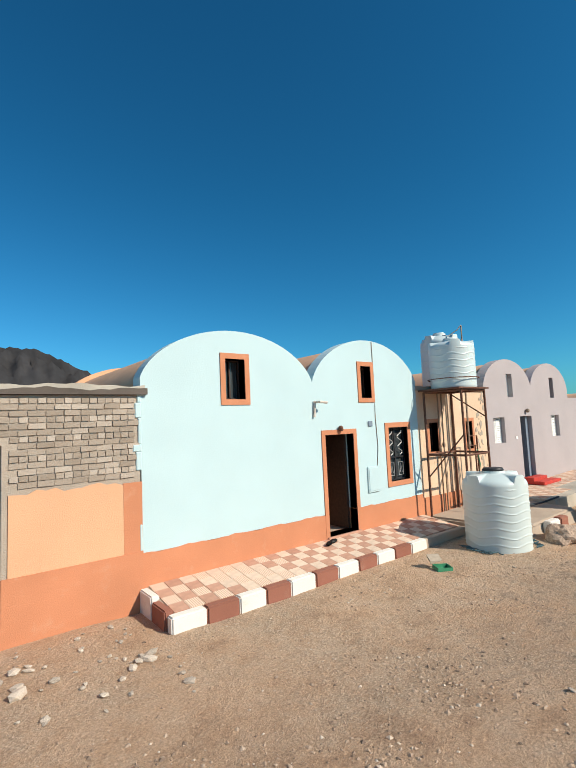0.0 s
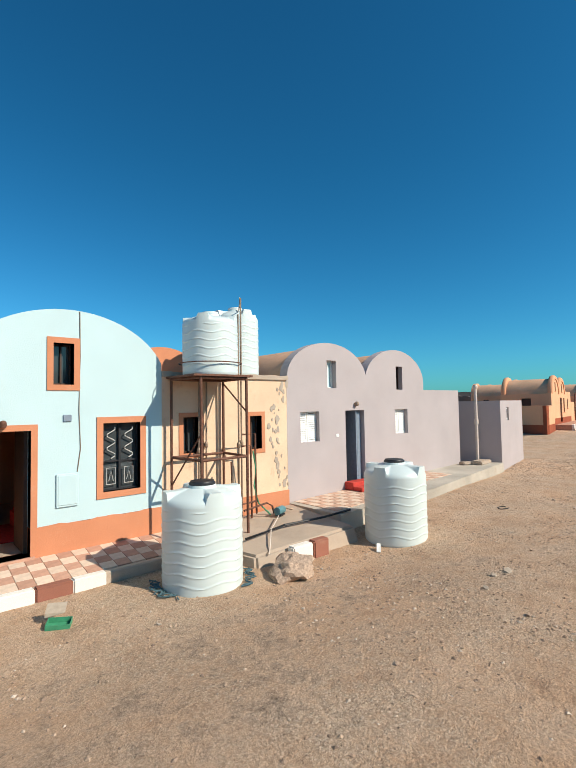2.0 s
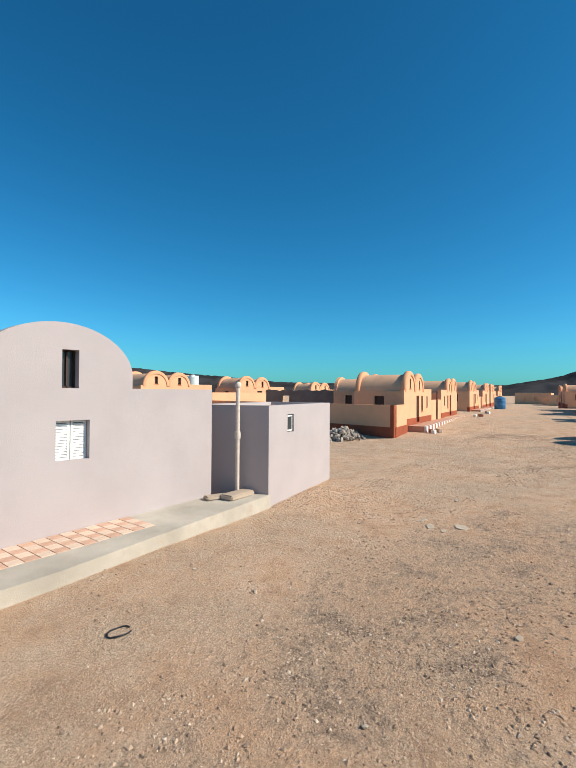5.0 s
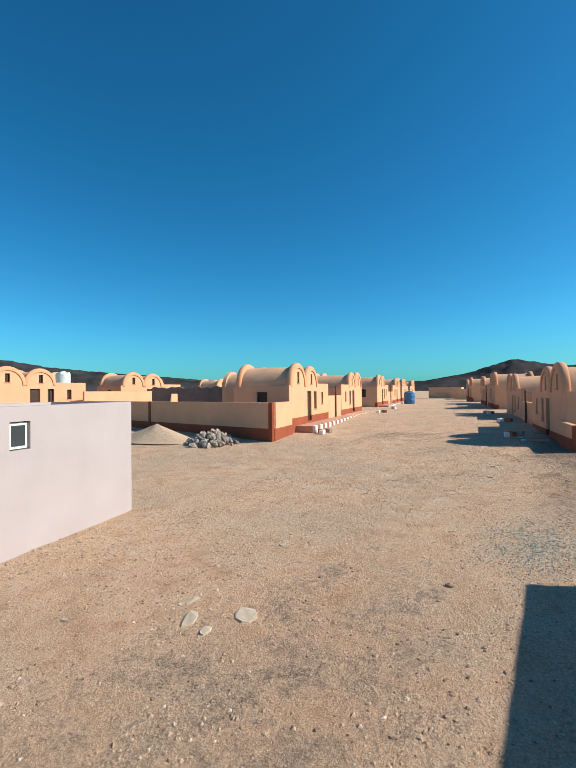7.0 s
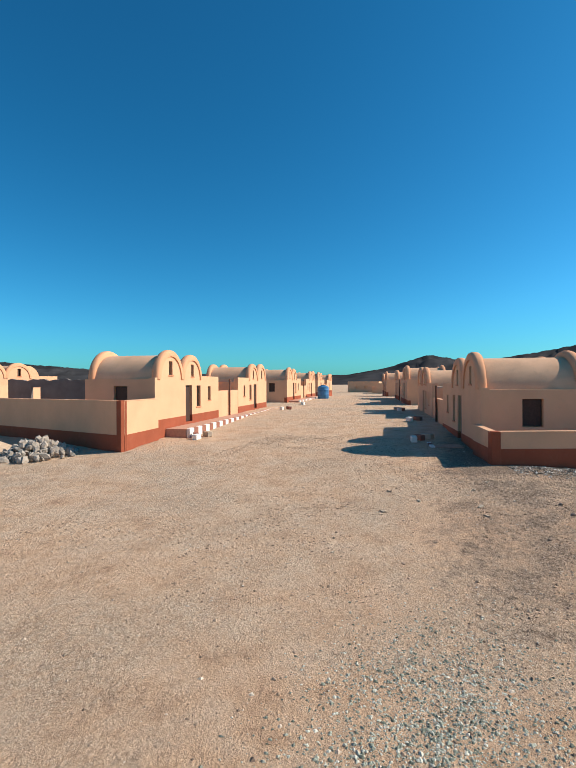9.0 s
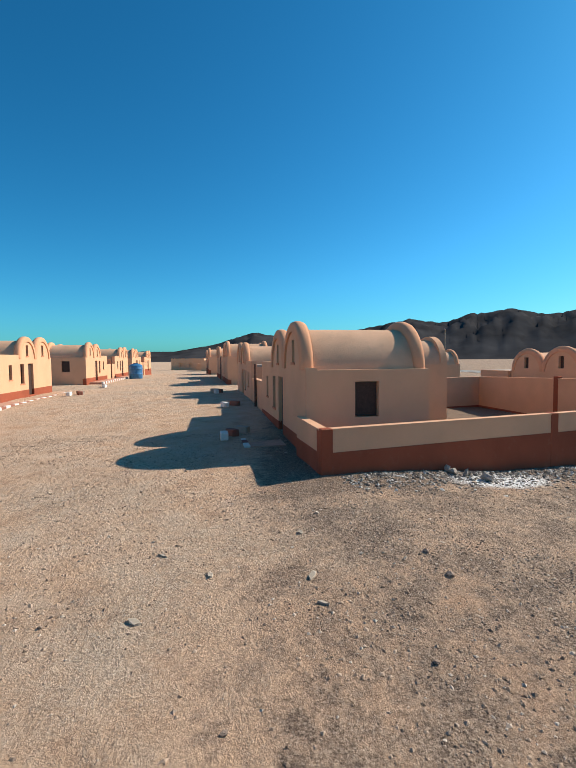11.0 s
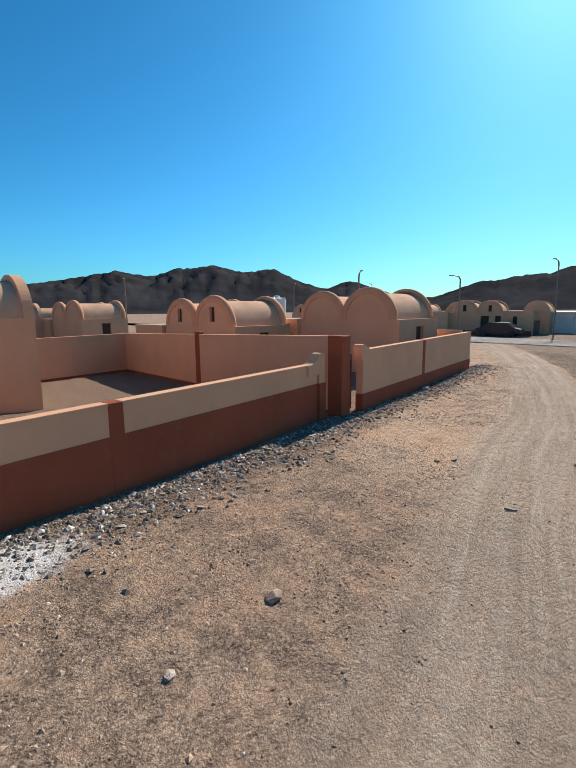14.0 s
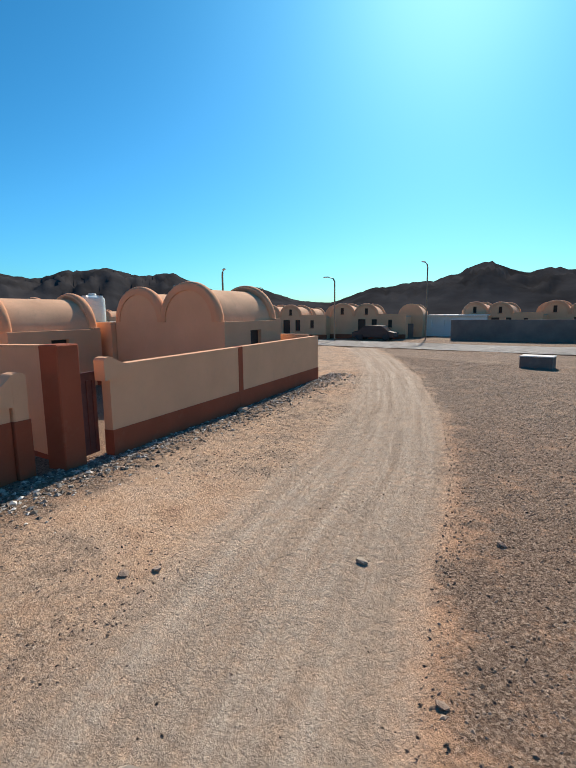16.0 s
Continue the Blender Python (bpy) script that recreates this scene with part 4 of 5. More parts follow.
def pipework():
    p = thing("water_pipes", "upright galvanised water pipes with valves and green hose", "pipes")
    for x, y, top in ((11.95, -0.45, 4.70), (12.06, -0.40, 5.10), (11.8, -0.06, 3.3), (11.35, -0.06, 3.2), (11.15, -0.08, 3.2)):
        bm = bmesh.new()
        tube(bm, [(x, y, 0.0), (x, y, 1.4), (x + 0.02, y, top)], 0.02, 8)
        part("pipe", bm, PIPE, p)
        bm = bmesh.new()
        lathe(bm, [(0.03, 0), (0.045, 0.03), (0.045, 0.09), (0.03, 0.13)], 10)
        bmesh.ops.transform(bm, matrix=pose(x, y, 1.62 + 0.1 * math.sin(x * 9)), verts=bm.verts)
        part("valve", bm, PIPE, p)
    for pts in ([(12.06, -0.40, 1.98), (12.44, -0.40, 1.98), (12.46, -0.40, 0.15)], [(12.06, -0.42, 1.72), (12.30, -0.42, 1.72), (12.31, -0.42, 0.08)], [(11.75, -0.45, 1.40), (11.75, -0.45, 0.42), (12.45, -0.45, 0.45)], [(11.9, -0.7, 0.35), (12.6, -0.6, 0.4), (12.8, -0.55, 0.3), (12.85, -0.55, 0.12)]):
        bm = bmesh.new()
        tube(bm, pts, 0.024, 8)
        part("pipe", bm, RUST, p)
    bm = bmesh.new()
    tube(bm, [(12.34, -0.45, 1.6), (12.40, -0.47, 1.2), (12.36, -0.45, 0.8), (12.45, -0.5, 0.4), (12.70, -0.62, 0.12)], 0.018, 6)
    part("hose", bm, GREEN, p, "green rubber hose")
    bm = bmesh.new()
    tube(bm, [(12.06, -0.40, 5.10), (12.2, -0.2, 5.02), (12.5, 0.3, 4.95), (12.65, 0.6, 5.06)], 0.014, 6)
    part("hose", bm, PVC, p)


def pump():
    p = thing("water_pump", "small teal electric water pump lying on the porch", "pump", pose(12.9, -0.72, 0.1, 0, 0, 20))
    bm = bmesh.new()
    lathe(bm, [(0.05, -0.16), (0.09, -0.15), (0.09, 0.1), (0.06, 0.16)], 16)
    bmesh.ops.transform(bm, matrix=pose(0, 0, 0.11, 0, 90, 0), verts=bm.verts)
    part("motor", bm, simple("teal_pump_paint", (0.09, 0.22, 0.25), 0.5), p, smooth=True)
    part("base_plate", bevelled(-0.12, 0.1, -0.08, 0.08, 0, 0.03, 0.008), IRON, p)
    bm = bmesh.new()
    tube(bm, [(0.15, 0, 0.11), (0.3, 0, 0.1), (0.42, -0.08, 0.05)], 0.025, 8)
    part("outlet", bm, PIPE, p)


def concrete_block():
    b = thing("concrete_landing", "broken concrete landing with a painted kerb edge", "landing")
    bm = bmesh.new()
    hexa(bm, [(11.0, -2.35, -0.5), (13.75, -2.45, -0.5), (13.85, -0.05, -0.5), (10.4, -0.05, -0.5), (11.05, -2.25, -0.07), (13.65, -2.3, 0.02), (13.8, -0.05, 0.12), (10.4, -0.05, 0.02)])
    bmesh.ops.bevel(bm, geom=list(bm.edges), offset=0.05, segments=2, affect="EDGES")
    part("slab", bm, CONCRETE, b)
    part("kerb_stone", bevelled(11.75, 12.25, -2.5, -2.3, -0.5, -0.02, 0.025, 2), KERB_W, b)
    part("kerb_stone", bevelled(12.26, 12.66, -2.52, -2.32, -0.5, 0.0, 0.025, 2), KERB_B, b)
    bm = bmesh.new()
    tube(bm, [(11.3, -1.6, 0.05), (12.4, -1.45, 0.09), (13.4, -1.6, 0.11), (14.2, -1.7, 0.17)], 0.026, 8)
    solo("black_hose", bm, LID, pose(0, 0, 0), "black rubber hose lying across the landing", "hose", smooth=True)
    bm = bmesh.new()
    tube(bm, [(12.7, -0.9, 0.14), (12.0, -1.5, 0.08), (11.5, -2.1, 0.0), (11.3, -2.32, -0.08)], 0.013, 8)
    solo("grey_hose", bm, PVC, pose(0, 0, 0), "pale hose trailing from the pump to the ground", "hose", smooth=True)


tower()
pipework()
pump()
concrete_block()


def small_front_things():
    ob = solo("boulder", rock_mesh(3, 3, 0.45, 0.75), ROCK, Matrix.LocRotScale((11.36, -2.88, -0.19), Euler((0, 0, 0.5)), (0.46, 0.35, 0.33)), "rough reddish boulder beside the landing", "rock")
    bm = bmesh.new()
    box(bm, -0.19, 0.19, -0.13, -0.12, 0, 0.13)
    box(bm, -0.19, 0.19, 0.12, 0.13, 0, 0.13)
    box(bm, -0.19, -0.18, -0.12, 0.12, 0, 0.13)
    box(bm, 0.18, 0.19, -0.12, 0.12, 0, 0.13)
    box(bm, -0.18, 0.18, -0.12, 0.12, 0, 0.01)
    bmesh.ops.scale(bm, vec=(0.8, 0.8, 0.6), verts=bm.verts)
    c = thing("green_carton", "crumpled green and brown cardboard box on the ground", "box", pose(7.8, -2.2, height(7.8, -2.2), 6, 4, -25))
    part("carton_tray", bm, GREEN, c)
    bm = bmesh.new()
    hexa(bm, [(-0.2, 0.09, 0.08), (0.05, 0.1, 0.13), (0.05, 0.26, 0.2), (-0.2, 0.26, 0.19), (-0.2, 0.1, 0.137), (0.05, 0.1, 0.137), (0.05, 0.26, 0.207), (-0.2, 0.26, 0.197)])
    part("carton_flap", bm, PAPER, c, "dusty cardboard flap")
    rng = random.Random(8)
    bm = bmesh.new()
    for k in range(7):
        a0 = rng.choice((2.6, 5.0)) + rng.uniform(-0.3, 0.3)
        pts = []
        for i in range(14):
            a = a0 + i * 0.075
            r = 0.75 + 0.07 * math.sin(i * 1.3 + k) + 0.08 * rng.random()
            pts.append((10.06 + r * math.cos(a), -2.10 + r * math.sin(a), height(10.06 + r * math.cos(a), -2.10 + r * math.sin(a)) + 0.02 + 0.02 * rng.random()))
        tube(bm, pts, 0.011, 5)
    solo("tangled_rope", bm, simple("teal_rope", (0.06, 0.12, 0.14), 0.9), pose(0, 0, 0), "tangled dark rope and netting round the tank foot", "rope")
    bm = bmesh.new()
    hexa(bm, [(0, 0, 0), (0.34, 0.05, 0), (0.3, 0.16, 0.0), (0.02, 0.12, 0), (0, 0, 0.02), (0.34, 0.05, 0.16), (0.3, 0.16, 0.17), (0.02, 0.12, 0.02)])
    bmesh.ops.scale(bm, vec=(0.7, 0.7, 0.7), verts=bm.verts)
    solo("plastic_shard", bm, SHUTTER, pose(13.4, -3.2, height(13.4, -3.2), 0, 0, 30), "bent white plastic shard on the ground", "litter")
    bm = bmesh.new()
    tube(bm, [(0.14 * math.cos(k * 0.3) * (1 + 0.012 * k), 0.11 * math.sin(k * 0.3), 0.012 + 0.006 * math.sin(k)) for k in range(19)], 0.011, 6)
    solo("hose_loop", bm, LID, pose(17.5, -3.75, height(17.5, -3.75)), "loop of dark hose lying on the ground", "hose")
    scraps = ((13.39, -5.68, 0.26, 0.14, 20), (13.05, -5.62, 0.12, 0.09, 50), (12.5, -5.76, 0.12, 0.1, 10), (24.74, -4.66, 0.4, 0.12, -15), (24.37, -5.01, 0.45, 0.2, 20),
              (24.85, -5.55, 0.42, 0.36, 30), (24.26, -5.35, 0.2, 0.14, 10), (35.64, -7.25, 0.2, 0.12, 60), (36.59, -7.93, 0.16, 0.09, 20), (36.59, -9.26, 0.26, 0.1, -20), (35.97, -9.35, 0.2, 0.05, 70),
              (37.11, -7.17, 0.18, 0.05, 60), (36.39, -13.52, 0.16, 0.1, 10), (37.87, -9.14, 0.14, 0.1, 0), (39.44, -23.17, 0.17, 0.10, 0), (27.46, -4.55, 0.34, 0.14, 10), (39.09, -20.36, 0.2, 0.05, 40), (19.51, -4.18, 0.12, 0.07, 30), (20.46, -7.67, 0.13, 0.1, 0))
    for i, (x, y, w, d, rz) in enumerate(scraps):
        bm = bmesh.new()
        n = 9
        ring = [(w / 2 * math.cos(6.283 * k / n) * random.Random(i * 20 + k).uniform(0.7, 1.1), d / 2 * math.sin(6.283 * k / n) * random.Random(i * 31 + k).uniform(0.7, 1.1)) for k in range(n)]
        lo = [bm.verts.new((a, c, 0)) for a, c in ring]
        hi = [bm.verts.new((a * 0.93, c * 0.93, 0.018 + 0.01 * math.sin(k * 2))) for k, (a, c) in enumerate(ring)]
        bm.faces.new(lo[::-1])
        bm.faces.new(hi)
        for k in range(n):
            bm.faces.new((lo[k], lo[(k + 1) % n], hi[(k + 1) % n], hi[k]))
        solo("litter_scrap", bm, PAPER, pose(x, y, height(x, y) + 0.004, 3, -2, rz), "pale flattened scrap lying on the gravel", "litter", "ground litter")


small_front_things()


# ---- peach village houses ----
# peach plaster tinted deeper: the rims' orange-brown shading is put into the colour
PEACH_RIM = plaster("shaded_rim_plaster", (0.74, 0.37, 0.21), 0.1, (0.55, 0.33, 0.22), 0.35)


def unit_parts(h, flip, length, wing=True, rear_attic=False):
    """One dwelling of a peach house: two vaults on the street, a wing behind with a third, doors and windows. flip mirrors it about the house's middle."""
    fx = (lambda x: length - x) if flip else (lambda x: x)

    def sp(a, c):
        return (min(fx(a), fx(c)), max(fx(a), fx(c)))
    eave, rise, r = 2.42, 1.34, 1.36
    front = [(fx(1.62), r, rise, eave), (fx(4.16), 1.28, 1.26, eave)]
    holes_u = [(3.30, 4.12, 0.22, 2.12), (4.75, 5.30, 0.95, 2.10), (6.45, 6.85, 1.25, 2.05), (1.42, 1.78, 2.62, 3.28), (4.02, 4.36, 2.58, 3.22)]
    holes = [(*sp(a, c), z0, z1) for a, c, z0, z1 in holes_u]
    xs = [c + s * -math.cos(math.pi * k / 24) for c, s, _, _ in front for k in range(25)]
    x0, x1 = sp(0, 8.2)
    low = lambda x: 2.62 if abs(x - fx(0)) > 5.4 else eave + 0.06
    bm = bmesh.new()
    strips(bm, x0, x1, arch_top(front, low), 0.5, holes, 0.3, xs + [fx(5.44)])
    part("facade_wall", bm, PEACH, h)
    bm = bmesh.new()
    strips(bm, x0, x1, flat(0.56), -1.2, [(*sp(3.30, 4.12), 0.22, 0.6)], 0.32, y0=-0.012)
    part("plinth", bm, BROWN, h, "red-brown plinth")
    # rear gable of the two front vaults
    bm = bmesh.new()
    a0, a1 = sp(0, 5.5)
    rear_holes = [(1.42, 1.78, 2.62, 3.28), (4.02, 4.36, 2.58, 3.22)] if rear_attic else []
    strips(bm, a0, a1, arch_top(front, eave), -1.2, rear_holes, 0.28, xs, y0=3.2)
    part("rear_gable", bm, PEACH, h)
    for p0, p1, z0, z1 in rear_holes:
        bm = bmesh.new()
        box(bm, p0 + 0.01, p1 - 0.01, 3.32, 3.35, z0, z1)
        part("rear_window", bm, WOOD, h)
    for c, s, ri, e in front:
        bm = bmesh.new()
        vault(bm, c, s - 0.02, ri - 0.03, e, 0.28, 3.22, drop=0.16)
        part("vault_roof", bm, VAULT, h, "sandy rendered barrel roof", smooth=True)
        for y in (-0.06, 3.16):
            bm = bmesh.new()
            n = 40
            ring = []
            for k in range(n + 1):
                a = math.pi * k / n
                ring.append([(c + rr * -math.cos(a) * s / r, yy, e + (rr - r + ri) * math.sin(a)) for rr, yy in ((r - 0.05, y), (r + 0.03, y + 0.04), (r + 0.06, y + 0.12), (r + 0.06, y + 0.24), (r + 0.03, y + 0.32), (r - 0.05, y + 0.36), (r - 0.25, y + 0.36), (r - 0.25, y))])
            vs = [[bm.verts.new(p) for p in q] for q in ring]
            for q0, q1 in zip(vs, vs[1:]):
                for k in range(8):
                    bm.faces.new((q0[k], q0[(k + 1) % 8], q1[(k + 1) % 8], q1[k]))
            bm.faces.new(vs[0])
            bm.faces.new(vs[-1][::-1])
            part("gable_rim", bm, PEACH_RIM, h, "rounded plaster rim", smooth=True)
    # side wall with its window
    bm = bmesh.new()
    strips(bm, 0.3, 3.2, flat(eave), -1.2, [(1.35, 2.02, 1.15, 2.1)], 0.3)
    rot_wall(bm, (fx(0), 0, 0), 90)
    if not flip:
        bmesh.ops.translate(bm, vec=(0.3, 0, 0), verts=bm.verts)
    part("side_wall", bm, PEACH, h)
    bm = bmesh.new()
    sx = sp(0.14, 0.18)
    box(bm, *sx, 1.37, 2.0, 1.17, 2.08)
    part("side_shutter", bm, WOOD, h, "dark closed window")
    # wing behind, with a vault of its own
    if wing:
        wc = fx(8.1)
        w0, w1 = sp(6.8, 9.4)
        warch = [(wc, 1.3, 1.26, eave)]
        wxs = [wc - 1.3 * math.cos(math.pi * k / 24) for k in range(25)]
        for y in (3.72, 7.7):
            bm = bmesh.new()
            strips(bm, w0, w1, arch_top(warch, eave), -1.2, [], 0.28, wxs, y0=y)
            part("wing_gable", bm, PEACH, h)
        bm = bmesh.new()
        vault(bm, wc, 1.28, 1.23, eave, 4.0, 7.7, drop=0.16)
        part("vault_roof", bm, VAULT, h, smooth=True)
        for a, holes_w in ((6.8, [(2.3, 2.9, 1.1, 2.1)]), (9.12, [])):
            bm = bmesh.new()
            strips(bm, 0, 3.7, flat(eave), -1.2, holes_w, 0.28)
            rot_wall(bm, (max(sp(a, a + 0.28)), 4.0, 0), 90)
            part("wing_wall", bm, PEACH, h)
        bm = bmesh.new()
        box(bm, *sp(6.96, 7.0), 6.32, 6.88, 1.12, 2.08)
        part("side_shutter", bm, WOOD, h)
    bm = bmesh.new()
    box(bm, *sp(5.5, 8.2), 0.3, 3.5, eave - 0.1, eave)
    part("flat_roof", bm, CONCRETE, h)
    bm = bmesh.new()
    box(bm, *sp(5.5, 8.2), 3.5, 3.7, -1.2, eave)
    part("court_side_wall", bm, PEACH, h)
    bm = bmesh.new()
    box(bm, *sp(7.95, 8.2), 0.3, 3.5, -1.2, eave - 0.1)
    part("court_side_wall", bm, PEACH, h)
    # doors and shutters on the street
    bm = bmesh.new()
    d0, d1 = sp(3.32, 4.10)
    box(bm, d0, d1, 0.12, 0.17, 0.24, 2.10)
    d = part("door", bm, WOOD, h, "dark brown wooden door")
    bm = bmesh.new()
    for za, zb in ((0.4, 1.05), (1.2, 1.95)):
        box(bm, d0 + 0.1, d1 - 0.1, 0.105, 0.12, za, zb)
    part("door_panel", bm, WOOD, d)
    for a, c, z0, z1 in holes_u[1:]:
        p0, p1 = sp(a, c)
        bm = bmesh.new()
        for q0, q1 in ((p0, p0 + 0.04), (p1 - 0.04, p1), ((p0 + p1) / 2 - 0.02, (p0 + p1) / 2 + 0.02)):
            box(bm, q0, q1, 0.12, 0.16, z0, z1)
        w = part("window", bm, WOOD, h)
        bm = bmesh.new()
        box(bm, p0 + 0.02, p1 - 0.02, 0.162, 0.175, z0, z1)
        part("pane", bm, WOOD, w)
        trim = bmesh.new()
        box(trim, p0 - 0.06, p1 + 0.06, -0.03, 0.1, z0 - 0.07, z0)
        part("sill", trim, ORANGE, w)


def village_house(two, m, label, wing=True, rear_attic=False):
    length = 20.4
    h = thing("village_house", label, "house", m, "peach village houses")
    unit_parts(h, False, length, wing, rear_attic)
    if two:
        unit_parts(h, True, length)
        bm = bmesh.new()
        strips(bm, 8.2, 12.2, flat(1.75), -1.2, [], 0.25, y0=0.02)
        part("court_wall", bm, PEACH, h)
        bm = bmesh.new()
        strips(bm, 8.2, 12.2, flat(2.4), -1.2, [], 0.25, y0=2.4)
        part("court_back_wall", bm, PEACH, h)
        bm = bmesh.new()
        tube(bm, [(10.2, -0.05, -0.5), (10.2, -0.05, 2.5)], 0.06, 8)
        part("downpipe", bm, RUST, h)
    return h


AX_L, AX_R = 9.5, 11.0
HOUSE2 = village_house(True, pose(42.55, 3.95, 0.72, 0, 0, AX_L), "peach plastered double house with barrel vaults")
HOUSE1 = village_house(False, pose(50.4, 27.2, 1.05, 0, 0, 0), "peach plastered vaulted house seen behind a wall")


def along(x, y, az, d):
    return x + d * math.cos(radians(az)), y + d * math.sin(radians(az))


def right_house(nx, ny, az, z):
    fx_, fy_ = along(nx, ny, az, 20.4)
    return copy_thing(HOUSE2, pose(fx_, fy_, z, 0, 0, az + 180))


right_house(42.72, -9.45, AX_R, 0.25)
right_house(69.5, -4.0, AX_R, 0.75)
right_house(99, 2.5, AX_R, 0.9)
copy_thing(HOUSE2, pose(71.6, 8.8, 0.85, 0, 0, 9))
copy_thing(HOUSE2, pose(97, 13.2, 0.9, 0, 0, 9))
copy_thing(HOUSE1, pose(37.6, 26.2, 1.1, 0, 0, 0))
copy_thing(HOUSE1, pose(72, 33, 0.9, 0, 0, 0))
# the house whose shadow falls across the near street
near = thing("flat_roof_house", "plain peach flat-roofed house across the street", "house")
bm = bmesh.new()
box(bm, 8, 29.28, -19, -12.42, -0.4, 2.9)
part("wall", bm, PEACH, near)
bm = bmesh.new()
box(bm, 7.95, 29.33, -19.05, -12.37, 2.904, 3.0)
part("roof", bm, CONCRETE, near)
# houses of the next street, their plain gables turned this way
village_house(False, pose(49.76, -32.5, -0.05, 0, 0, 12), "peach plastered vaulted house with plain rear gables", wing=False)
village_house(False, pose(54.44, -27.34, -0.3, 0, 0, 12), "peach plastered vaulted house with small attic openings", wing=False, rear_attic=True)
for x, y, az in ((100, -26, 10), (112, -16, 10)):
    copy_thing(HOUSE1, pose(x, y, -0.05, 0, 0, az) @ Matrix.Translation((0, -3.9, 0)))
copy_thing(HOUSE1, pose(72, -24.5, -0.1, 0, 0, 12))
# far rows beyond the asphalt road
for x, y, az in ((62.5, -60.5, 200), (69.5, -56.5, 200), (76, -52, 200), (82, -66, 200), (52.5, -70, 185), (45.5, -73, 185), (92, -60, 200), (38, -76, 180), (104, -52, 200)):
    copy_thing(HOUSE1, pose(x, y, -0.1, 0, 0, az) @ Matrix.Translation((-6, 0, 0)))


# ---- pavements with painted kerbs ----
def pavement(origin, az, z, x0, x1, side):
    m = pose(origin[0], origin[1], z, 0, 0, az)
    p = thing("pavement", "raised pavement with white and brown painted kerb stones", "pavement", m, kind="structure")
    s = side
    bm = bmesh.new()
    box(bm, x0, x1, *sorted((0.0, -1.05 * s)), -0.6, 0.16)
    part("pavement_bed", bm, TILE_B, p)
    n = int((x1 - x0) / 0.5)
    me = []
    for mt in (KERB_W, KERB_B):
        bm = bevelled(-0.245, 0.245, -0.09, 0.09, -0.6, 0.19, 0.02)
        d = bpy.data.meshes.new("kerb_stone")
        bm.to_mesh(d)
        bm.free()
        d.materials.append(mt)
        me.append(d)
    for k in range(n):
        o = new("kerb_stone", me[k % 2])
        o.parent = p
        o.matrix_local = pose(x0 + 0.25 + k * 0.5, -1.14 * s, 0.0)


pavement((42.55, 3.95), AX_L, 0.66, 1.0, 19.5, 1)
pavement((71.6, 8.8), 9, 0.85, 1, 19, 1)
fx1, fy1 = along(42.54, -9.23, AX_R, 0)
pavement((fx1, fy1), AX_R, 0.3, 1.6, 21, -1)
for x, y, z, rz in ((58.9, 4.2, 0.82, 10), (52.5, -6.2, 0.55, 30), (45, -7.2, 0.45, 10), (60, -4.4, 0.7, 20), (67, 5.6, 0.85, 0), (43.2, 2.4, 0.5, 8), (44.0, -13.5, 0.35, 100)):
    for k in range(3):
        solo("kerb_block", bevelled(-0.25, 0.25, -0.12, 0.12, 0, 0.24, 0.02), (KERB_W, KERB_B, CONCRETE)[k], pose(x + k * 0.6, y + 0.25 * math.sin(k * 2 + x), height(x, y), 0, 0, rz + 25 * k), "loose painted concrete kerb block on the street edge", "kerb", "loose kerb blocks")


# ---- compound walls ----
def compound_wall(name, pts, tops, base, label, th=0.2, pillars=(), plinth=0.62):
    """Wall along the points, each with its own top; a peach upper band over a brown plinth, with a pale coping and brown pillars."""
    w = thing(name, label, "wall")
    for (x0, y0), (x1, y1), t0, t1 in zip(pts, pts[1:], tops, tops[1:]):
        d = Vector((x1 - x0, y1 - y0, 0))
        ln = d.length
        d.normalize()
        nrm = Vector((-d.y, d.x, 0)) * th / 2

        def slab(za0, za1, zb0, zb1, k):
            bm = bmesh.new()
            q = nrm * k
            hexa(bm, [(x0 - q.x, y0 - q.y, za0), (x1 - q.x, y1 - q.y, za1), (x1 + q.x, y1 + q.y, za1), (x0 + q.x, y0 + q.y, za0),
                      (x0 - q.x, y0 - q.y, zb0), (x1 - q.x, y1 - q.y, zb1), (x1 + q.x, y1 + q.y, zb1), (x0 + q.x, y0 + q.y, zb0)])
            return bm
        b0, b1 = base(x0, y0), base(x1, y1)
        part("upper_wall", slab(b0 + plinth, b1 + plinth, t0 - 0.035, t1 - 0.035, 1), PEACH, w)
        part("plinth", slab(b0 - 1.0, b1 - 1.0, b0 + plinth, b1 + plinth, 1.1), BROWN, w, "red-brown painted plinth")
        part("coping", slab(t0 - 0.035, t1 - 0.035, t0, t1, 1.12), PEACH, w, "pale sunlit coping")
    for x, y, t, s in pillars:
        bm = bevelled(-s, s, -s, s, base(x, y) - 1.0, t, 0.015)
        az = math.atan2(pts[-1][1] - pts[-2][1], pts[-1][0] - pts[-2][0])
        bmesh.ops.transform(bm, matrix=pose(x, y, 0, 0, 0, math.degrees(az)), verts=bm.verts)
        part("pillar", bm, BROWN, w, "brown plastered pillar")
    return w


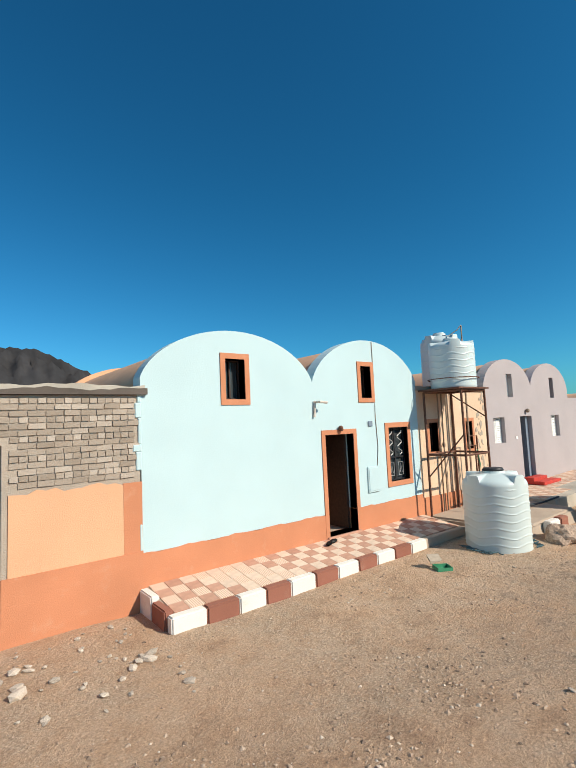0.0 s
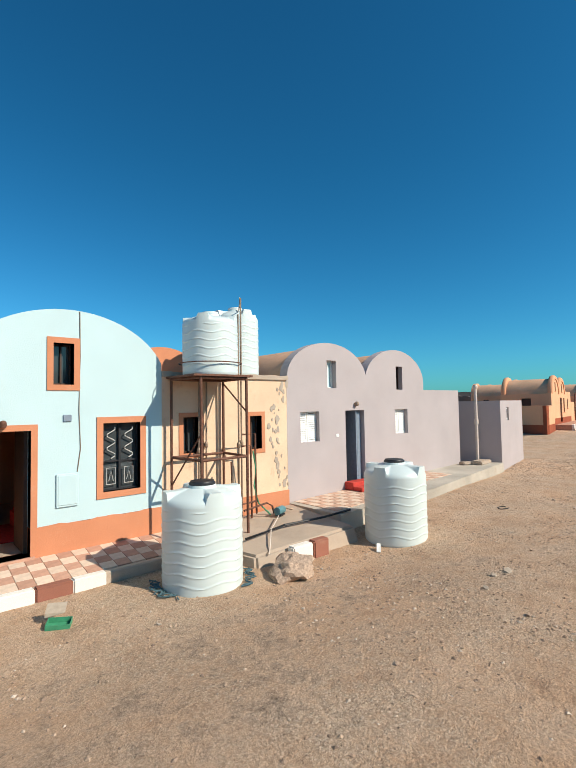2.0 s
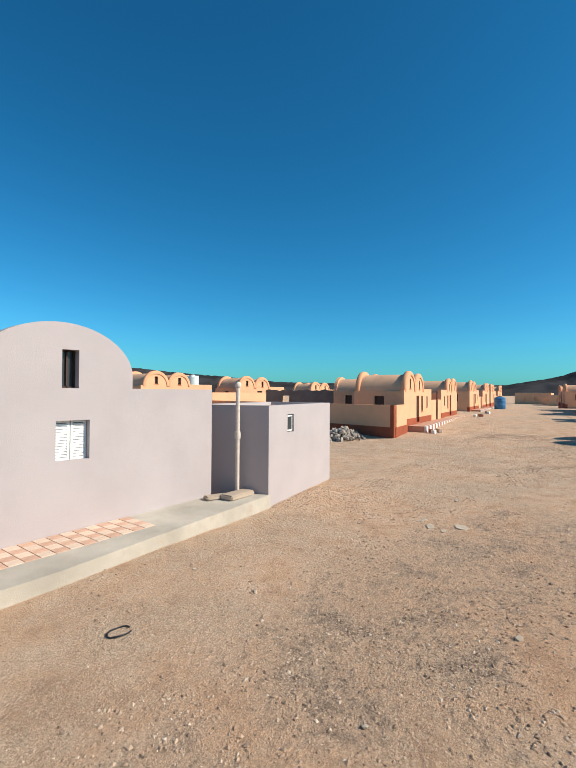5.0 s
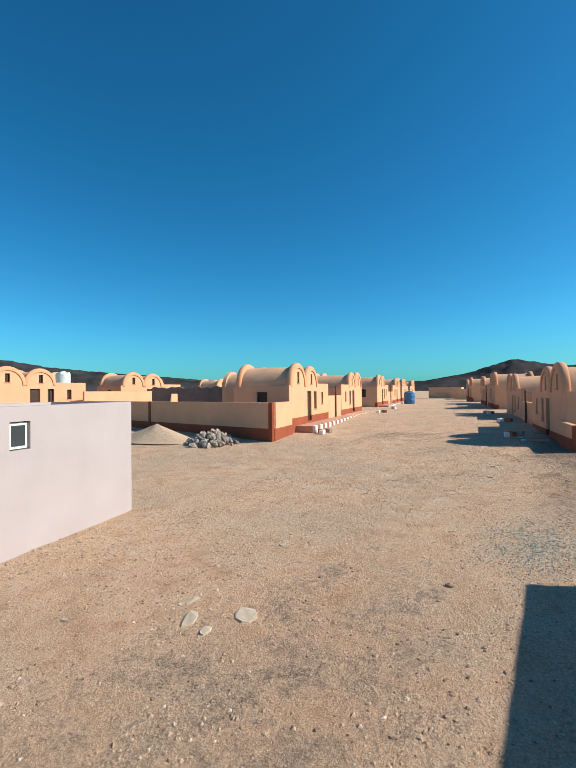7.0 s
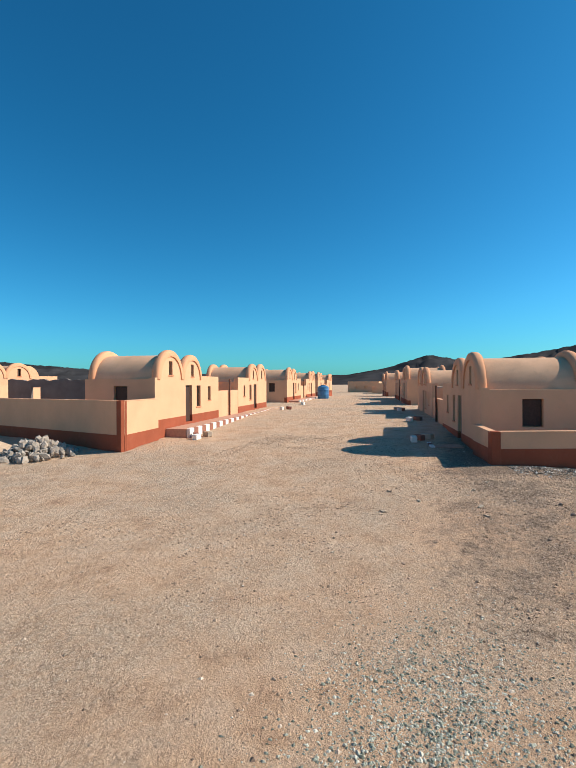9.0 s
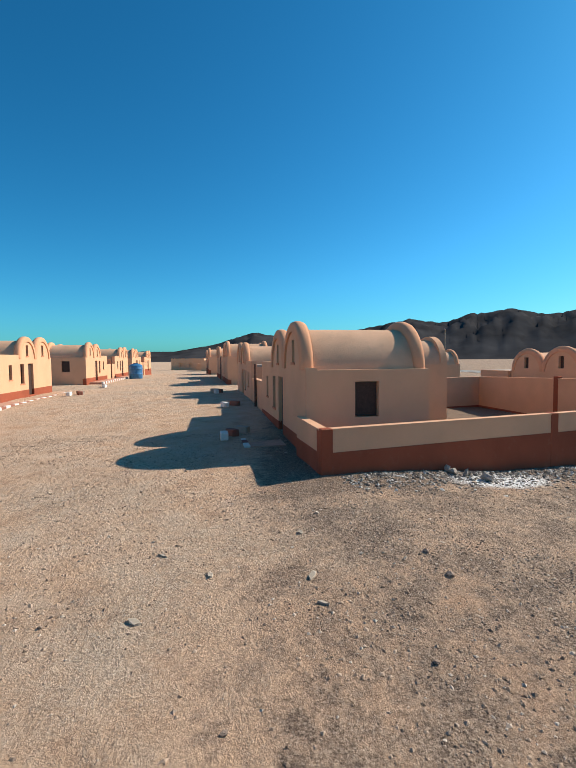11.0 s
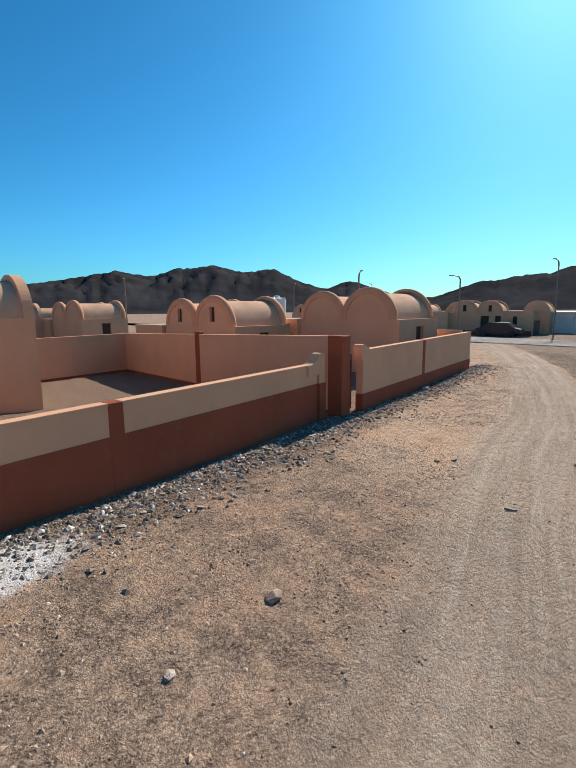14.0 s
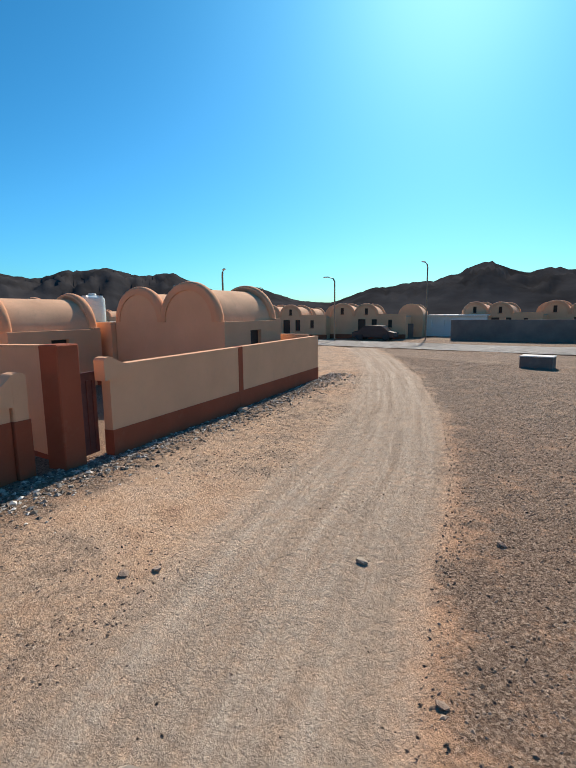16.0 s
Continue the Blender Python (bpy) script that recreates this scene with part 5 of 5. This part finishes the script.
ground_z = lambda x, y: height(x, y)
compound_wall("corner_wall", [(42.85, -9.3), (40.8, -9.75), (44.9, -21.4)], [1.46, 1.43, 1.48], lambda x, y: 0.28 if y > -11 else 0.36,
              "low peach garden wall with brown plinth round the corner house", pillars=((40.83, -9.78, 1.432, 0.14), (43.03, -16.05, 1.462, 0.13)), plinth=0.62)
compound_wall("side_wall", [(45.05, -23.1), (48.7, -33.4)], [1.71, 1.74], lambda x, y: 0.0, "peach garden wall with brown plinth beside the track", pillars=((46.65, -27.6, 1.73, 0.12),), plinth=0.5)
compound_wall("court_wall", [(45.1, -22.39), (58.4, -20.56), (56.2, -14.6)], [2.12, 1.80, 1.78], lambda x, y: 0.0, "tall peach courtyard wall", pillars=((51.9, -21.45, 2.05, 0.13),), plinth=0.1)
compound_wall("yard_wall", [(49.0, -33.3), (54.5, -32.0)], [1.8, 1.8], lambda x, y: 0.0, "peach yard wall beside the vaulted house")
compound_wall("front_wall", [(42.5, 3.85), (39.62, 3.25), (44.6, 24.9)], [2.28, 2.29, 2.2], lambda x, y: 0.42 if y < 8 else 0.3, "peach boundary wall with brown plinth and pillars",
              pillars=((39.65, 3.30, 2.292, 0.14), (42.2, 14.5, 2.25, 0.13)), plinth=0.55)
compound_wall("far_wall", [(44.8, 25.1), (57.0, 26.0)], [2.98, 2.98], lambda x, y: 0.5, "pale boundary wall of the houses behind", plinth=0.05)


def gate():
    g = thing("gate", "dark red metal gate standing ajar between wall pillars", "gate")
    for x, y, t, s in ((44.98, -22.3, 2.14, 0.22), (44.93, -21.56, 1.62, 0.13)):
        bm = bevelled(-s, s, -s, s, -0.6, t, 0.02)
        bmesh.ops.transform(bm, matrix=pose(x, y, 0, 0, 0, -71), verts=bm.verts)
        part("gate_pillar", bm, BROWN if s > 0.2 else PEACH, g)
    bm = bevelled(-0.145, 0.145, -0.145, 0.145, -0.6, 0.98, 0.01)
    bmesh.ops.transform(bm, matrix=pose(44.93, -21.56, 0, 0, 0, -71), verts=bm.verts)
    part("pillar_plinth", bm, BROWN, g)
    # swept wall ends: the coping curves up to a rounded tip beside the gate
    for x, y, az, z0, tip, reach in ((44.93, -21.56, 109.4, 1.46, 1.74, 0.50), (45.05, -23.1, -70.5, 1.69, 1.87, 0.52)):
        prof = [(-0.13, z0 - 0.25), (-0.13, tip - 0.06), (-0.09, tip - 0.015), (0.0, tip), (0.09, tip - 0.02)]
        prof += [(0.12 + reach * u, z0 + (tip - 0.04 - z0) * (1 - u) ** 2.2) for u in (0.0, 0.2, 0.4, 0.6, 0.8, 1.0)] + [(0.12 + reach, z0 - 0.25)]
        bm = bmesh.new()
        near_side = [bm.verts.new((a, -0.125, z)) for a, z in prof]
        far_side = [bm.verts.new((a, 0.125, z)) for a, z in prof]
        bm.faces.new(near_side[::-1])
        bm.faces.new(far_side)
        for k in range(len(prof)):
            bm.faces.new((near_side[k], near_side[(k + 1) % len(prof)], far_side[(k + 1) % len(prof)], far_side[k]))
        bmesh.ops.recalc_face_normals(bm, faces=bm.faces)
        bmesh.ops.transform(bm, matrix=pose(x, y, 0, 0, 0, az), verts=bm.verts)
        part("swept_wall_end", bm, PEACH, g)
    bm = bmesh.new()
    box(bm, -0.36, 0.27, -0.02, 0.02, 0.08, 1.6)
    for k in range(4):
        box(bm, -0.25 + k * 0.14, -0.2 + k * 0.14, -0.035, -0.02, 0.15, 1.45)
    bmesh.ops.transform(bm, matrix=pose(45.16, -22.74, 0, 0, 0, -66), verts=bm.verts)
    part("gate_leaf", bm, simple("maroon_gate_paint", (0.11, 0.04, 0.035), 0.6), g)


gate()


def ruin_wall():
    w = thing("block_wall", "bare dark grey block wall with an empty window hole", "wall", pose(49.8, 22.4, 0.5, 0, 0, -80))
    bm = bmesh.new()
    strips(bm, 0, 9.0, lambda x: 2.75 + 0.05 * math.sin(x * 7) + 0.05 * math.sin(x * 3.1), -0.6, [(1.9, 2.7, 1.3, 2.2)], 0.25, step=0.3)
    part("wall", bm, WALLDARK, w)


ruin_wall()


# ---- piles and scattered stone ----
def piles():
    bm = bmesh.new()
    n, rings = 40, 12
    cx, cy = 38.3, 9.9
    rows = []
    for j in range(rings + 1):
        u = j / rings
        row = []
        for k in range(n):
            a = 2 * math.pi * k / n
            r = u * (1.9 + 0.35 * noise.noise(Vector((math.cos(a) * 1.3, math.sin(a) * 1.3, 2))))
            x, y = r * math.cos(a) * 0.85, r * math.sin(a) * 1.5
            z = 0.85 * (1 - u) ** 1.15 + 0.06 * noise.noise(Vector((x * 2, y * 2, 1))) * (1 - u) - 0.06 * u
            row.append(bm.verts.new((x, y, z)))
        rows.append(row)
    for r0, r1 in zip(rows, rows[1:]):
        for k in range(n):
            bm.faces.new((r0[k], r1[k], r1[(k + 1) % n], r0[(k + 1) % n]))
    bmesh.ops.remove_doubles(bm, verts=bm.verts, dist=0.001)
    solo("sand_pile", bm, SANDPILE, pose(cx, cy, height(cx, cy)), "smooth pile of building sand by the boundary wall", "sand pile", smooth=True)
    rng = random.Random(12)
    meshes = []
    for k in range(6):
        b = rock_mesh(k + 20, 1, 0.5, 0.8)
        d = bpy.data.meshes.new("stone")
        b.to_mesh(d)
        b.free()
        d.materials.append(GREYROCK)
        meshes.append(d)
    p = thing("rubble_pile", "heap of grey broken stones by the boundary wall", "rubble", pose(38.3, 6.0, height(38.3, 6.0)))
    for k in range(170):
        a, u = rng.uniform(0, 6.283), math.sqrt(rng.random())
        s = rng.uniform(0.07, 0.19)
        o = new("stone", rng.choice(meshes))
        o.parent = p
        o.matrix_local = Matrix.LocRotScale((u * 1.35 * math.cos(a), u * 1.35 * math.sin(a), max(0.02, 0.75 * (1 - u) * rng.uniform(0.75, 1.05))), Euler((rng.uniform(0, 6), rng.uniform(0, 6), rng.uniform(0, 6))), (s * rng.uniform(0.8, 1.5), s, s * rng.uniform(0.6, 1)))
    # stones lying in the tipped ash
    for k in range(14):
        s = rng.uniform(0.03, 0.07) if k > 3 else rng.uniform(0.09, 0.14)
        x, y = 41.3 + rng.uniform(-0.4, 0.4), -13.2 + rng.uniform(-0.5, 0.5)
        o = tagged(new("stone", rng.choice(meshes)), "grey stone beside the ash heap", "stone", "stones by the ash")
        o.matrix_world = Matrix.LocRotScale((x, y, height(x, y) + s * 0.4), Euler((rng.uniform(0, 6), rng.uniform(0, 6), 0)), (s * 1.3, s, s * 0.8))
    # single stones on the street
    red = []
    for k in range(5):
        b = rock_mesh(k + 40, 1, 0.4, 0.7)
        d = bpy.data.meshes.new("stone")
        b.to_mesh(d)
        b.free()
        d.materials.append(ROCK)
        red.append(d)
    pale = []
    for k in range(5):
        b = rock_mesh(k + 60, 1, 0.45, 0.75)
        d = bpy.data.meshes.new("stone")
        b.to_mesh(d)
        b.free()
        d.materials.append(PALEROCK)
        pale.append(d)
    spots = []
    for k in range(130):
        spots.append((rng.uniform(-1.5, 2.7), rng.uniform(-2.4, -0.15), 0.02 + 0.06 * rng.random() ** 2))
    for k in range(70):
        d = rng.uniform(0, 24)
        bx, by = along(40.6, -9.9, -70.8, d)
        spots.append((bx - rng.uniform(0.15, 1.3), by - rng.uniform(0, 0.4), rng.uniform(0.02, 0.05)))
    for k in range(110):
        spots.append((rng.uniform(2, 44), rng.uniform(-13, -2.6), rng.uniform(0.015, 0.035)))
    spots += [(39.36, -16.6, 0.085), (39.0, -15.4, 0.045), (37.99, -21.98, 0.035), (36.51, -13.82, 0.045), (41.07, -21.32, 0.06), (40.9, -21.6, 0.045), (36.58, -11.06, 0.06), (37.19, -10.92, 0.05), (35.01, -10.37, 0.04), (46.3, -27.4, 0.16), (38.44, -24.43, 0.05), (26.95, -7.67, 0.05)]
    for x, y, s in spots:
        if y > -1.3 and x > 2.6:
            continue
        o = tagged(new("stone", rng.choice(red if rng.random() < 0.5 and x > 3 else pale)), "loose stone lying on the desert ground", "stone", "loose stones")
        o.matrix_world = Matrix.LocRotScale((x, y, height(x, y) + s * 0.3), Euler((rng.uniform(-0.3, 0.3), rng.uniform(-0.3, 0.3), rng.uniform(0, 6))), (s * rng.uniform(0.9, 1.6), s, s * rng.uniform(0.6, 1)))


piles()


def gravel(name, seed, count, place, size, material, label):
    """Pebbles lying on the ground, one joined mesh."""
    rng = np.random.RandomState(seed)
    octa = np.array([(1, 0, 0), (-1, 0, 0), (0, 1, 0), (0, -1, 0), (0, 0, 1), (0, 0, -1)], float)
    tri = np.array([(0, 2, 4), (2, 1, 4), (1, 3, 4), (3, 0, 4), (2, 0, 5), (1, 2, 5), (3, 1, 5), (0, 3, 5)])
    verts, faces = [], []
    k = 0
    for i in range(count):
        x, y = place(rng)
        s = size[0] + (size[1] - size[0]) * rng.rand() ** 2.4
        a = rng.rand() * 6.283
        sc = octa * (s * (0.7 + 0.7 * rng.rand()), s * (0.6 + 0.5 * rng.rand()), s * (0.3 + 0.3 * rng.rand())) * (0.75 + 0.5 * rng.rand(6, 1))
        sc[:, 2] += sc[:, 0] * (rng.rand() - 0.5) * 0.7
        rx = sc[:, 0] * math.cos(a) - sc[:, 1] * math.sin(a)
        ry = sc[:, 0] * math.sin(a) + sc[:, 1] * math.cos(a)
        z = height(x, y)
        for p in range(6):
            verts.append((x + rx[p], y + ry[p], z + sc[p, 2] + s * 0.12))
        faces.extend((tri + k).tolist())
        k += 6
    me = bpy.data.meshes.new(name)
    me.from_pydata(verts, [], faces)
    me.materials.append(material)
    tagged(new(name, me), label, "gravel", kind="stuff")


def island_stone(name, stops):
    m, nt, b = mat(name)
    geo = nt.nodes.new("ShaderNodeNewGeometry")
    c = ramp(nt, geo.outputs["Random Per Island"], stops).outputs[0]
    nt.links.new(c, b.inputs["Base Color"])
    b.inputs["Roughness"].default_value = 0.95
    b.inputs["Specular IOR Level"].default_value = 0.1
    return m


PEBBLE = island_stone("mixed_pebbles", [(0.0, (0.20, 0.145, 0.11)), (0.35, (0.38, 0.27, 0.19)), (0.8, (0.48, 0.355, 0.26)), (1.0, (0.62, 0.52, 0.42))])
DARKPEB = island_stone("dark_gravel", [(0.0, (0.10, 0.075, 0.06)), (0.6, (0.23, 0.165, 0.122)), (1.0, (0.42, 0.32, 0.24))])


WALLPEB = island_stone("broken_stone_and_rubble", [(0.0, (0.10, 0.09, 0.08)), (0.6, (0.26, 0.22, 0.18)), (0.85, (0.45, 0.40, 0.34)), (1.0, (0.75, 0.71, 0.64))])


def street_place(rng):
    while True:
        x, y = rng.uniform(-4, 46), rng.uniform(-16, -0.5)
        if y > -1.25 and x < 10.5 and x > 2.7 or y > -2.6 and 10.5 < x < 16 or y > -1.6 and x >= 16 and x < 23:
            continue
        if math.hypot((x - 27.2) / 1.5, (y + 7.6) / 0.9) < 1 + 0.3 * noise.noise(Vector((x, y, 2))) and rng.rand() > 0.04:
            continue
        if noise.noise(Vector((x * 0.22, y * 0.22, 11))) * 1.2 + noise.noise(Vector((x * 0.8, y * 0.8, 5))) * 0.8 + 0.18 > rng.rand() * 0.9 or rng.rand() < 0.06:
            return x, y


def track_place(rng):
    while True:
        x, y = rng.uniform(33, 56), rng.uniform(-44, -10)
        wall_x = 40.7 + (-9.6 - y) * 0.348
        if x > wall_x - 0.15:
            continue
        d = abs(x - track_mid(y))
        if y < -13 and d < 1.35 and rng.rand() > 0.1:
            continue
        if -6.0 < x - track_mid(y) < -1.35 and y < -15 or noise.noise(Vector((x * 0.5, y * 0.5, 21))) * 1.2 + 0.35 > rng.rand():
            return x, y


gravel("gravel", 3, 76000, street_place, (0.005, 0.032), PEBBLE, "mixed pebbles strewn over the street")
gravel("gravel", 5, 70000, track_place, (0.005, 0.022), DARKPEB, "dark gravel beside the wheel tracks")


def wall_foot(rng):
    d, off = rng.uniform(0.3, 27), abs(rng.normal(0, 0.55)) + 0.16
    while ash_mask(*along(41.0, -9.9, -70.8, d)) > 0.3 and rng.rand() > 0.1:
        d = rng.uniform(0.3, 27)
    x, y = along(40.75, -9.75, -70.8, d)
    return x - off, y - off * 0.3


gravel("gravel", 9, 11000, wall_foot, (0.012, 0.065), WALLPEB, "dark broken stone along the wall foot")


def green_patch(rng):
    return 29.4 + rng.normal(0, 0.95), -8.75 + rng.normal(0, 0.6)


gravel("gravel", 15, 9000, green_patch, (0.006, 0.024), island_stone("greenish_gravel", [(0.0, (0.13, 0.145, 0.115)), (0.5, (0.33, 0.35, 0.285)), (1.0, (0.66, 0.63, 0.54))]), "patch of grey-green stone chippings")


# ---- asphalt road, lamps and far things ----
def road():
    bm = bmesh.new()
    n = 60
    a = [(-80 + 300 * k / n) for k in range(n + 1)]
    mid = lambda x: -52.8 + (x - 50) * 0.075
    lo = [bm.verts.new((x, mid(x) - 3.4, height(x, mid(x) - 3.4) + 0.05)) for x in a]
    hi = [bm.verts.new((x, mid(x) + 3.0, height(x, mid(x) + 3.0) + 0.05)) for x in a]
    for k in range(n):
        bm.faces.new((lo[k], lo[k + 1], hi[k + 1], hi[k]))
    bmesh.ops.solidify(bm, geom=list(bm.faces), thickness=0.12)
    solo("road", bm, ASPHALT, pose(0, 0, 0), "pale dusty asphalt road across the plain", "road", kind="structure")


road()


def street_lamp(x, y, z, hgt, rz):
    s = thing("street_lamp", "tall thin steel street lamp beside the road", "street lamp", pose(x, y, z, 0, 0, rz), "street lamps")
    bm = bmesh.new()
    tube(bm, [(0, 0, -0.3), (0, 0, hgt * 0.5), (0, 0, hgt - 0.3), (0.15, 0, hgt)], 0.07, 8)
    part("pole", bm, PIPE, s)
    bm = bmesh.new()
    tube(bm, [(0.15, 0, hgt), (0.7, 0, hgt + 0.15)], 0.04, 8)
    part("arm", bm, PIPE, s)
    part("lantern", bevelled(0.6, 1.1, -0.1, 0.1, hgt + 0.1, hgt + 0.2, 0.03), PVC, s)


for x, y, hgt, rz in ((64.3, -54.7, 5.9, 20), (65.1, -41.9, 5.8, 150), (58.3, -61.4, 7.2, 90), (120, -98, 9, 100), (100, -60, 7, 160), (92, -30, 6.5, 160)):
    street_lamp(x, y, 0, hgt, rz)


def blue_tank():
    t = thing("blue_tank", "blue plastic water tank on the street edge", "water tank", pose(84.5, 8.6, 0.85))
    bm = bmesh.new()
    lathe(bm, [(0.72, 0), (0.75, 0.05), (0.75, 0.5), (0.77, 0.55), (0.75, 0.6), (0.75, 1.1), (0.77, 1.15), (0.75, 1.2), (0.74, 1.5), (0.5, 1.7), (0.25, 1.75)], 32)
    part("tank_body", bm, BLUE, t, smooth=True)
    bm = bmesh.new()
    lathe(bm, [(0.26, 1.74), (0.27, 1.8), (0.1, 1.82)], 20)
    part("lid", bm, LID, t)


blue_tank()
water_tank(56.9, -28.2, 2.372, 0.5, 1.15, 30, "white plastic water tank on a house roof", "roof tank")
water_tank(55.6, -29.9, 2.372, 0.5, 1.1, 30, "white plastic water tank on a house roof", "roof tank")
water_tank(45.1, 28.3, 3.522, 0.6, 1.2, 30, "white plastic water tank on a far roof", "roof tank")
water_tank(47.5, -73.5, 3.3, 0.7, 1.2, 30, "white plastic water tank on a far roof", "roof tank")


def far_buildings():
    h = thing("white_shed", "low white roadside building with dark window openings", "building", pose(58.5, -68.5, 0, 0, 0, 10))
    bm = bmesh.new()
    strips(bm, -3.2, 3.2, flat(2.2), -0.3, [(-2.6, -1.9, 1.0, 1.8), (-1.2, -0.5, 1.0, 1.8), (0.2, 0.9, 1.0, 1.8), (1.6, 2.3, 1.0, 1.8)], 0.25)
    rot_wall(bm, (0, 0, 0), 180)
    part("front_wall", bm, SHUTTER, h)
    bm = bmesh.new()
    box(bm, -3.2, 3.2, -4.0, -0.3, -0.3, 2.15)
    part("body", bm, SHUTTER, h)
    bm = bmesh.new()
    box(bm, -3.4, 3.4, -4.2, 0.4, 2.22, 2.36)
    part("roof", bm, SHUTTER, h)
    w = thing("yard_wall", "dark grey block yard wall behind the road", "wall")
    for (x0, y0), (x1, y1), t in (((56.0, -62.0), (42, -64.0), 1.9), ((66, -61.5), (60.5, -63.0), 1.5)):
        d = Vector((x1 - x0, y1 - y0, 0)).normalized()
        q = Vector((-d.y, d.x, 0)) * 0.12
        bm = bmesh.new()
        hexa(bm, [(x0 - q.x, y0 - q.y, -0.4), (x1 - q.x, y1 - q.y, -0.4), (x1 + q.x, y1 + q.y, -0.4), (x0 + q.x, y0 + q.y, -0.4), (x0 - q.x, y0 - q.y, t), (x1 - q.x, y1 - q.y, t), (x1 + q.x, y1 + q.y, t), (x0 + q.x, y0 + q.y, t)])
        part("wall_panel", bm, WALLDARK, w)
    b = thing("concrete_trough", "dark concrete block with a white top edge beside the road", "block", pose(43.1, -42.6, 0, 0, 0, 5))
    part("body", bevelled(-0.68, 0.68, -0.45, 0.45, -0.1, 0.52, 0.03), WALLDARK, b)
    part("top_edge", bevelled(-0.70, 0.70, -0.47, 0.47, 0.524, 0.58, 0.02), KERB_W, b)
    for x, y, rz, sc in ((150, 9, 10, 1.0), (158, 13, 10, 0.7), (166, 20, 0, 1.2)):
        s = thing("far_building", "small pale flat-roofed building far off on the plain", "building", pose(x, y, 0, 0, 0, rz), "far buildings")
        bm = bmesh.new()
        strips(bm, -4 * sc, 4 * sc, flat(2.8 * sc), -1, [(-2.4, -1.4, 1.0, 2.0), (0.4, 1.4, 1.0, 2.0)], 0.3)
        box(bm, -4 * sc, 4 * sc, 0.4, 5, -1, 2.75 * sc)
        rot_wall(bm, (0, 0, 0), -90)
        part("wall", bm, PEACH, s)


far_buildings()


def parked_car(x, y, rz):
    c = thing("parked_car", "dark car parked beside the far houses", "car", pose(x, y, 0, 0, 0, rz))
    bm = bmesh.new()
    prof = [(-2.1, 0.3), (-2.1, 0.75), (-1.5, 0.9), (-0.9, 1.4), (0.8, 1.42), (1.5, 0.95), (2.1, 0.8), (2.15, 0.3)]
    l = [bm.verts.new((px, -0.8, pz)) for px, pz in prof]
    r = [bm.verts.new((px, 0.8, pz)) for px, pz in prof]
    bm.faces.new(l[::-1])
    bm.faces.new(r)
    for k in range(len(prof)):
        bm.faces.new((l[k], l[(k + 1) % 8], r[(k + 1) % 8], r[k]))
    part("car_body", bm, CAR, c)
    for px in (-1.3, 1.3):
        for py in (-0.8, 0.8):
            bm = bmesh.new()
            lathe(bm, [(0.2, -0.1), (0.32, -0.09), (0.32, 0.09), (0.2, 0.1)], 18)
            bmesh.ops.transform(bm, matrix=pose(px, py, 0.32, 90, 0, 0), verts=bm.verts)
            part("wheel", bm, LID, c)


parked_car(62.0, -58.2, 15)
